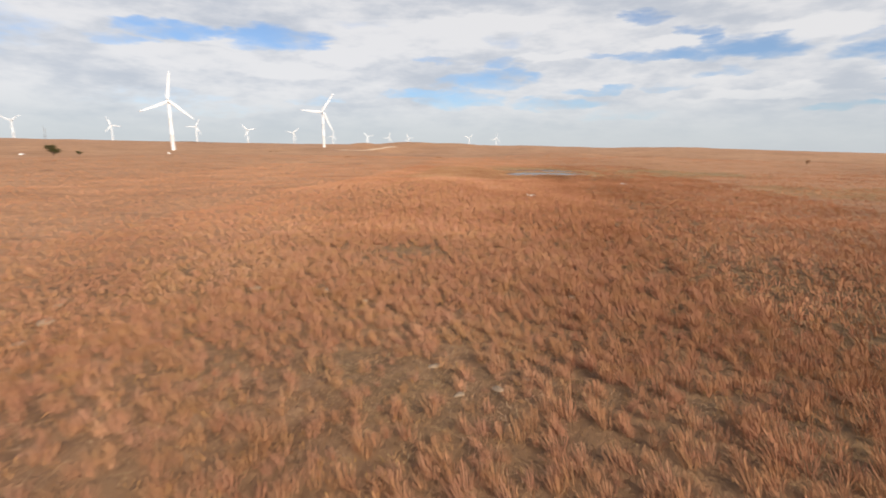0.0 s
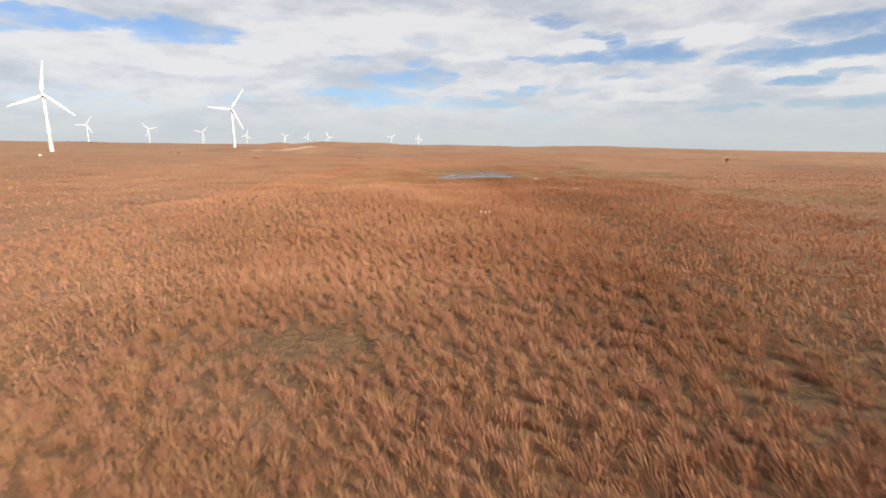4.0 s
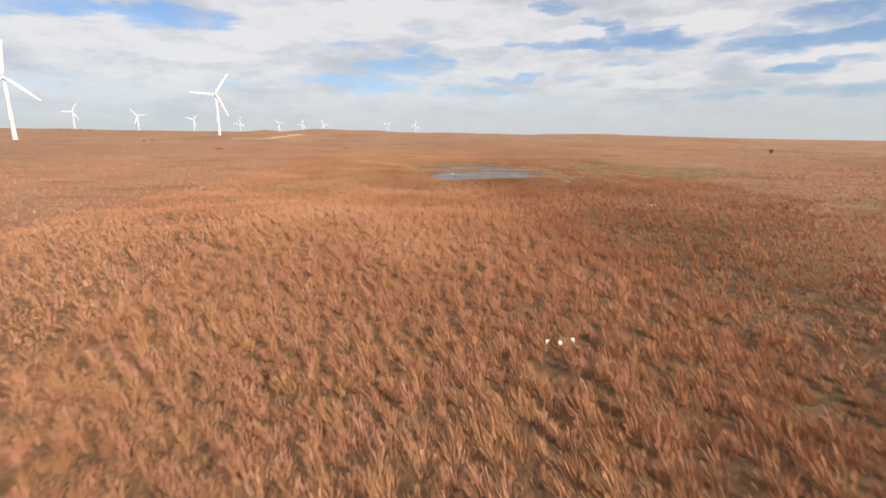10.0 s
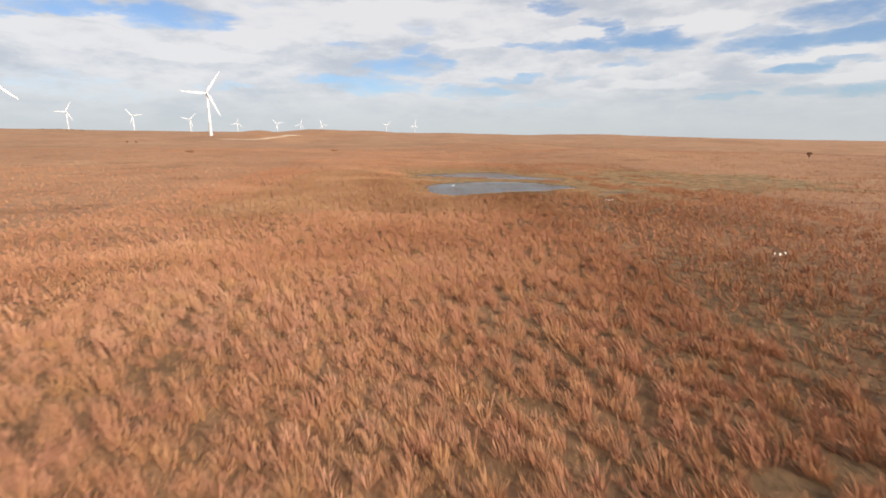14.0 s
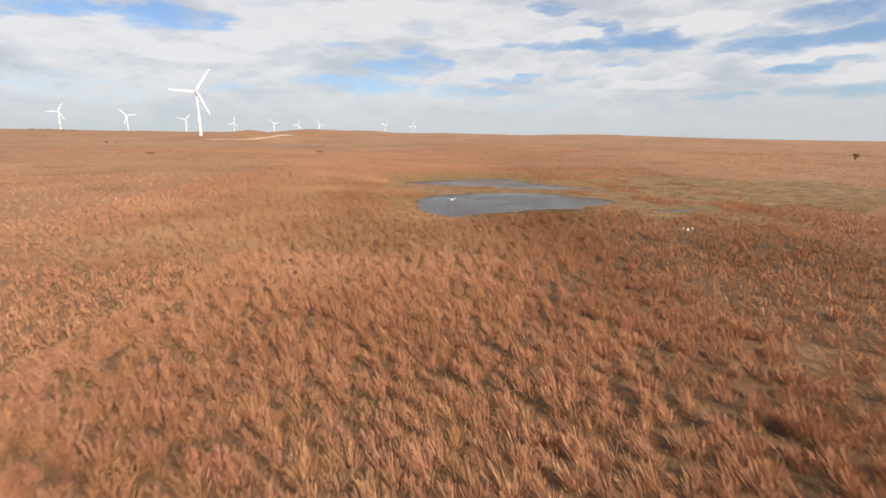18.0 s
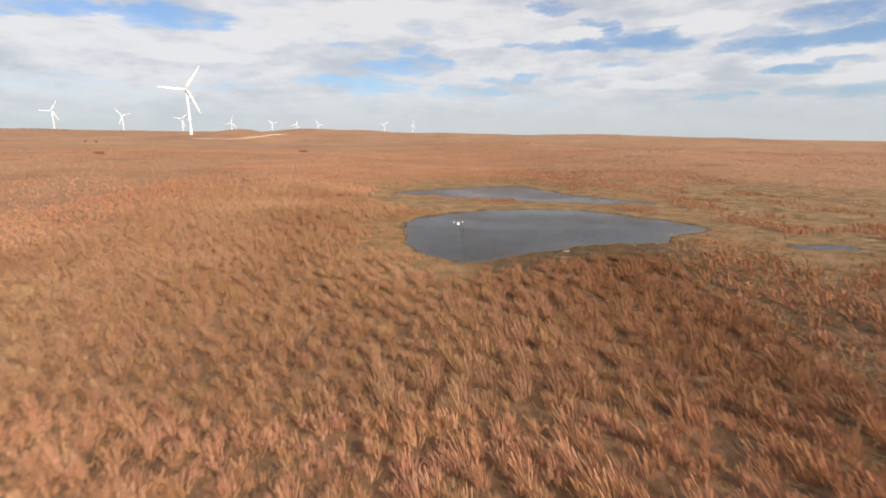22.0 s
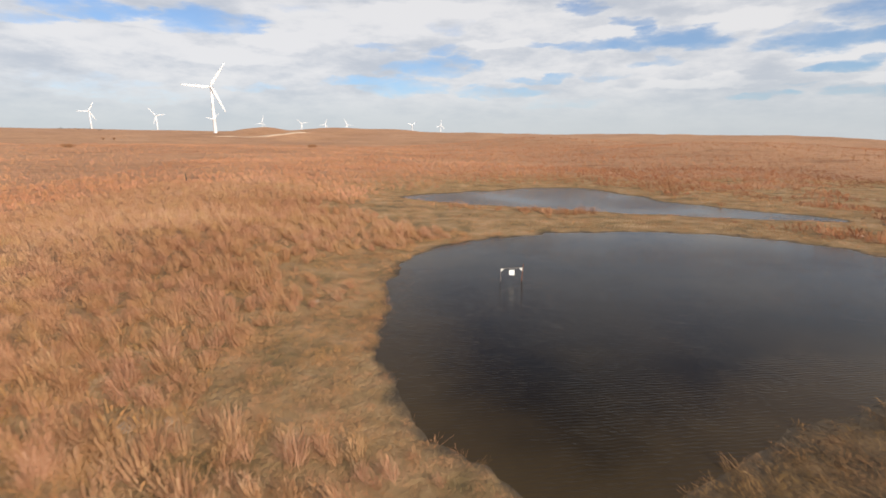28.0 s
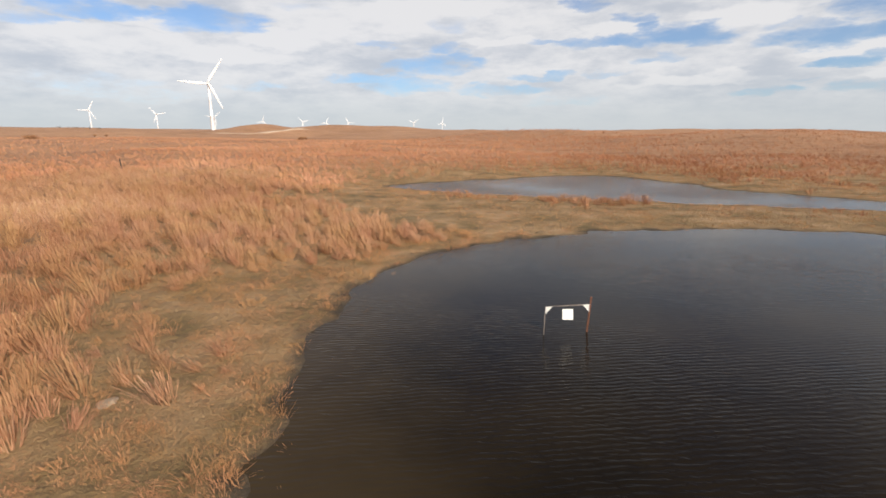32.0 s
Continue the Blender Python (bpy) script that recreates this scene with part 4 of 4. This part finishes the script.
for x, y, s in ((-9.1, 46.4, 0.45), (-13.3, 48.1, 0.5), (8.5, 49.3, 0.4), (-7.7, 45.5, 0.35), (-19.8, 47.5, 0.6), (3.1, 31.3, 0.35), (-31.0, 37.3, 0.8), (-0.7, 33.7, 0.4),
                (1.2, 30.4, 0.3), (4.6, 32.8, 0.25), (-28.5, 33.0, 0.5), (-34.0, 41.0, 0.5), (-11.0, 51.5, 0.3), (14.2, 55.0, 0.35)):
    stone(x, y, s, 0.35, "pale limestone lying flat among the dry grass", "stones in the grass")
for x, y, s in ((-10.2, 240.9, 0.42), (-9.2, 241.3, 0.25), (33.4, 272.1, 0.5), (34.6, 273.0, 0.35), (36.0, 271.2, 0.3), (13.3, 242.6, 0.5),
                (21.5, 245.4, 0.35), (40.5, 278.0, 0.4), (47.0, 262.0, 0.5), (50.0, 266.0, 0.4), (-8.2, 252.5, 0.22), (24.5, 246.2, 0.3)):
    stone(x, y, s, 0.28, "pale flat stone on the muddy pond bank", "stones on the bank")


def track(points, wide):
    """A gravel track laid over the ground, slightly raised."""
    p = np.array(points, float)
    for _ in range(2):
        q = [p[0]]
        for a, b in zip(p, p[1:]):
            q += [0.75 * a + 0.25 * b, 0.25 * a + 0.75 * b]
        p = np.array(q + [p[-1]])
    d = np.gradient(p, axis=0)
    d /= np.linalg.norm(d, axis=1, keepdims=True)
    side = np.stack([d[:, 1], -d[:, 0]], axis=1) * wide / 2
    rows = np.stack([p - side * 1.15, p - side, p, p + side, p + side * 1.15], axis=1)
    z = land(rows[..., 0], rows[..., 1]) + np.array([-0.4, 0.3, 0.36, 0.3, -0.4])
    n, k = rows.shape[:2]
    co = np.concatenate([rows, z[..., None]], axis=2).reshape(-1, 3)
    i = (np.arange(n - 1)[:, None] * k + np.arange(k - 1)[None]).ravel()
    me = raw_mesh("road", co, np.stack([i, i + 1, i + k + 1, i + k], 1))
    me.materials.append(M_TRACK)
    tagged(new("road", me), "pale gravel track climbing between two grassy knolls", "track", kind="structure")


track([(-330, 850), (-316, 872), (-300, 891), (-286, 921), (-276, 945), (-270, 960), (-266, 980), (-258, 1000), (-262, 1030)], 7.0)

# ---- grass ----


def scatter(x0, x1, y0, y1, step, r):
    """Jittered grid of places."""
    xs, ys = np.meshgrid(np.arange(x0, x1, step), np.arange(y0, y1, step))
    p = np.stack([xs.ravel(), ys.ravel()], axis=1)
    return p + r.uniform(-0.48, 0.48, p.shape) * step


def shore_of(p):
    d = np.full(len(p), 100.0)
    near = (np.abs(p[:, 0] - 15) < 110) & (np.abs(p[:, 1] - 270) < 90)
    if near.any():
        d[near] = shore_distance(p[near, 0], p[near, 1])
    return d


# thin places where straw litter and low grass show: x, y, spread across, spread along, how thin
THIN = [(-3, 31, 13, 8, 0.9), (-10, 68, 9, 6, 1.0), (14, 203, 7, 7, 0.4), (-14, 24, 9, 6, 0.6), (20, 60, 7, 5, 0.6), (6, 160, 8, 5, 0.4)]


def worn(p):
    v = np.zeros(len(p))
    for x, y, a, b, k in THIN:
        v = np.maximum(v, k * np.exp(-((p[:, 0] - x) / a) ** 2 - ((p[:, 1] - y) / b) ** 2))
    return v


def thick(p):
    """How thickly the tall grass stands, 0 to 1: thin places and bare spots."""
    v = 0.5 * ripple(p[:, 0] + 31, p[:, 1] - 17, 26) + 0.45 * ripple(p[:, 1], p[:, 0] + 9, 9)
    return (0.82 + 0.18 * smooth(v, -1.3, -0.4)) * (1 - 0.88 * worn(p))


def blades(name, p, r, count, tall, wide, spread, lean, mat, label, category, tuft=None, feather=0.42):
    """One mesh of many tufts, each a dome of thin tapering strands; feathery ones branch off part of the way up, and every third is widest at its seed head."""
    n = len(p)
    size = np.clip(r.normal(1.0, 0.25, n), 0.55, 1.7) * (1 if tuft is None else tuft)
    z = land(p[:, 0], p[:, 1])
    k = np.repeat(np.arange(n), count)
    m = len(k)
    q = np.sqrt(r.uniform(0, 1, m))
    a, rad = r.uniform(0, 2 * math.pi, m), q * spread * size[k]
    way = np.stack([np.cos(a), np.sin(a)], axis=1)
    foot = np.concatenate([p[k] + way * (rad * 0.55)[:, None], (z[k] - 0.04)[:, None]], axis=1)
    h = tall * size[k] * (1.08 - 0.4 * q * q) * r.uniform(0.7, 1.08, m)
    tuft_lean = r.normal(0, lean, (n, 2)) * 1.5
    out = way * (rad * r.uniform(0.4, 1.3, m))[:, None] + r.normal(0, lean, (m, 2)) + tuft_lean[k] + np.array([-0.30, 0.06]) * h[:, None]

    def along(s):
        return foot + np.concatenate([out * (s ** 1.35)[:, None], (h * s)[:, None]], axis=1)

    s0 = np.where(r.uniform(0, 1, m) < feather, r.uniform(0.1, 0.62, m), 0.0)
    base, tip = along(s0), along(np.where(s0 > 0, np.minimum(1.0, s0 + r.uniform(0.28, 0.5, m)), r.uniform(0.6, 1.0, m)))
    face = a + math.pi / 2 + r.normal(0, 0.55, m)
    side = np.stack([np.cos(face), np.sin(face), np.zeros(m)], axis=1) * (wide * size[k] * r.uniform(0.6, 1.3, m))[:, None] / 2
    head = (np.arange(m) % 3 == 0)[:, None]
    low = base + (tip - base) * 0.12
    c0 = np.where(head, low, base - side)
    c1 = np.where(head, tip - side * 1.2, base + side)
    c2 = np.where(head, tip + side * 1.2, tip)
    co = np.stack([c0, c1, c2], axis=1).reshape(-1, 3)
    me = raw_mesh(name, co, np.arange(3 * m).reshape(-1, 3))
    me.materials.append(mat)
    return tagged(new(name, me), label, category, kind="stuff")


gr = np.random.default_rng(11)
SIGNS = [(5.65, 112.6), (35.7, 174.0), (32.6, 220.2)]    # trodden down in front of each


def tall_places(x0, x1, y0, y1, step, skip=()):
    """Places of the tall clumps, and how tall each grows: lower towards the water."""
    p = scatter(x0, x1, y0, y1, step, gr)
    shore = shore_of(p)
    d = wetness_distance(p[:, 0], p[:, 1], shore) + 2.2 * ripple(p[:, 0], p[:, 1] + 40, 15)
    bank = np.where((p[:, 0] < 0) & ((p[:, 1] < 262) | (p[:, 0] < -5)) & (p[:, 1] < 275), 1.2 + 2.6 * smooth(261 - p[:, 1], 0, 4) * smooth(p[:, 1], 239, 244), 3.6)
    grown = smooth(d, bank, bank + np.where(p[:, 0] < 0, 5.0, 6.0))
    grazed = np.where(p[:, 0] < 0, 0.95 + 0.05 * smooth(shore, 8, 45), 1.0)
    grazed = grazed * (1 - 0.28 * smooth(p[:, 1], 296, 316))
    grazed = grazed * (1 - 0.22 * smooth(np.abs(p[:, 0] - 8), 32, 80))
    away = np.hypot(p[:, 0], np.maximum(p[:, 1] - 260, 0))
    ok = gr.uniform(0, 1, len(p)) < thick(p) * np.minimum(1, grown * 1.5) * (1 - smooth(away, 230, 430)) * (0.55 + 0.45 * grazed)
    open_side = smooth(p[:, 0] + 2.5 * ripple(p[:, 0], p[:, 1] - 11, 23), 0, 14)
    ok &= gr.uniform(0, 1, len(p)) < 1 - open_side * (0.16 + 0.18 * smooth(p[:, 1], 60, 110))
    for sx, sy in SIGNS:
        ok &= ~((np.abs(p[:, 0] - sx) < 0.9) & (p[:, 1] > sy - 1.9) & (p[:, 1] < sy + 0.5))
    for a, b, c, e in skip:
        ok &= ~((p[:, 0] > a) & (p[:, 0] < b) & (p[:, 1] > c) & (p[:, 1] < e))
    return p[ok], ((0.55 + 0.45 * grown) * grazed * (1 + 0.2 * open_side))[ok]


RUST = "dense rust-red bluestem clumps, dry and feathery"
p, f = tall_places(-24, 26, 11, 44, 0.72)
blades("tall_grass", p, gr, 88, 0.74, 0.018, 0.38, 0.06, M_BROWN, "knee-high rust-brown grass with thin straw between", "tall grass", f)
p, f = tall_places(-22, 23, 44, 80, 0.80)
blades("tall_grass", p, gr, 84, 0.84, 0.024, 0.45, 0.07, M_BROWN, "dense brown bluestem clumps, dry and feathery", "tall grass", f)
p, f = tall_places(-22, 23, 80, 212, 0.82)
blades("tall_grass", p, gr, 80, 0.88, 0.027, 0.47, 0.07, M_TALL, RUST, "tall grass", f)
p, f = tall_places(-22, 4, 212, 290, 0.88)
blades("tall_grass", p, gr, 135, 0.88, 0.019, 0.46, 0.08, M_BANK, "red-brown bluestem clumps on the banks of the ponds", "tall grass", f)
p, f = tall_places(4, 23, 212, 290, 0.80)
blades("tall_grass", p, gr, 150, 0.84, 0.021, 0.52, 0.08, M_BANK, "large separate clumps of rust-brown bluestem", "tall grass", f)
p, f = tall_places(-46, -22, 205, 300, 0.76)
blades("tall_grass", p, gr, 58, 0.84, 0.023, 0.48, 0.08, M_BANK, "red-brown bluestem on the slope above the pond", "tall grass", f)
p, f = tall_places(-62, 78, 14, 350, 0.90, [(-22, 23, 12, 290), (-46, -22, 205, 300), (-24, 26, 11, 44)])
south = p[:, 1] < 82 + gr.normal(0, 3, len(p))
for part_of, mat in ((south, M_BROWN), (~south, M_TALL)):
    blades("tall_grass", p[part_of], gr, 20, 0.84, 0.058, 0.50, 0.09, mat, RUST, "tall grass", f[part_of])
p, f = tall_places(-160, 185, 14, 470, 1.4, [(-62, 78, 14, 350)])
blades("tall_grass", p, gr, 7, 0.85, 0.14, 0.8, 0.10, M_FAR, "rust-red prairie grass spreading over the low hills", "tall grass", f)
p, f = tall_places(-350, 370, 20, 660, 2.7, [(-160, 185, 14, 470)])
blades("tall_grass", p, gr, 6, 0.9, 0.30, 1.5, 0.14, M_FAR, "far rust-coloured grass tufts over the rolling plain", "tall grass", f)
p = scatter(-34, 36, 12, 250, 0.78, gr)
p = p[(shore_of(p) > 6) & (gr.uniform(0, 1, len(p)) > 0.7 * worn(p))]
# olive understory in the east also carries the shade of the gaps as colour
eastern = p[:, 0] > 4 + gr.normal(0, 3, len(p))
blades("understory_grass", p[~eastern], gr, 8, 0.40, 0.04, 0.40, 0.12, M_UNDER, "low straw and olive grass between the taller clumps", "short grass")
blades("understory_grass", p[eastern], gr, 5, 0.26, 0.04, 0.36, 0.12, M_SEDGE, "low olive grass between the taller clumps, darkened for shade", "short grass")
p = scatter(-28, 32, 14, 215, 0.34, gr)
p = p[gr.uniform(0, 1, len(p)) < worn(p) * 0.95]
blades("straw_litter", p, gr, 8, 0.10, 0.035, 0.3, 0.22, M_STRAW, "pale flattened straw litter on the bare ground", "straw")
p = scatter(-30, 100, 222, 340, 0.28, gr)
d = shore_of(p)
m = wetness_distance(p[:, 0], p[:, 1], d)
close = (p[:, 1] < 272) & (p[:, 0] < np.where(p[:, 1] < 252, 38, 10)) & (d < 13)
lush = 0.45 + 0.55 * smooth(ripple(p[:, 0], p[:, 1], 8), -0.9, 0.5)
roll = gr.uniform(0, 1, len(p))
near = p[(d > 0.05) & close & (roll < 0.95 * lush)]
eastern = (near[:, 0] > 3 + gr.normal(0, 1.5, len(near))) & (near[:, 1] < 256) & (near[:, 0] < 28)
blades("sedge", near[eastern], gr, 28, 0.19, 0.011, 0.22, 0.10, M_SEDGE, "low olive-brown sedge on the damp southern bank", "sedge")
near = near[~eastern]
blades("short_grass", near, gr, 34, 0.22, 0.009, 0.23, 0.09, M_SHORT, "short straw and olive grass on the pond banks", "short grass", 0.65 + 0.5 * smooth(ripple(near[:, 0] - 3, near[:, 1], 3.1), -1, 1.2))
rest = p[(d > 0.3) & ~close & (m < 21) & (roll < np.where(p[:, 0] < 45, 0.4, 0.2) * lush)]
blades("short_grass", rest, gr, 8, 0.20, 0.028, 0.26, 0.11, M_SHORT, "short straw and olive grass of the wet meadow", "short grass")
p = scatter(60, 140, 138, 205, 0.8, gr)
p = p[wetness_distance(p[:, 0], p[:, 1], np.full(len(p), 100.0)) < 15]
blades("short_grass", p, gr, 7, 0.24, 0.05, 0.4, 0.12, M_SHORT, "short olive grass in a shallow hollow", "short grass")
STRIP = (79.0, 324.0)
p = scatter(STRIP[0] - 26, STRIP[0] + 30, STRIP[1] - 9, STRIP[1] + 9, 0.55, gr)
strip = np.exp(-((p[:, 0] - STRIP[0]) / 18) ** 2 - ((p[:, 1] - STRIP[1] - 2.5 * np.sin(p[:, 0] / 9)) / 2.4) ** 2)
p = p[gr.uniform(0, 1, len(p)) < strip]
blades("pale_grass", p, gr, 16, 0.34, 0.045, 0.45, 0.12, M_STRAW, "pale bleached grass along the wet meadow", "dry grass")
p = scatter(-8, 40, 234, 278, 0.5, gr)
d = shore_of(p)
p = p[(d > -1.1) & (d < 0.5) & (gr.uniform(0, 1, len(p)) < 0.13 * smooth(ripple(p[:, 0], p[:, 1], 7), -0.1, 1.0) + 0.006)]
p = np.concatenate([p, np.array([(-2.8, 256.0), (-2.9, 254.5), (-2.6, 254.7), (-3.4, 251.7), (-3.8, 251.4), (-3.9, 255.0), (-4.0, 250.8)])])
blades("reeds", p, gr, 14, 0.22, 0.008, 0.16, 0.08, M_SHORT, "thin straw reeds at the edge of the water", "reeds")
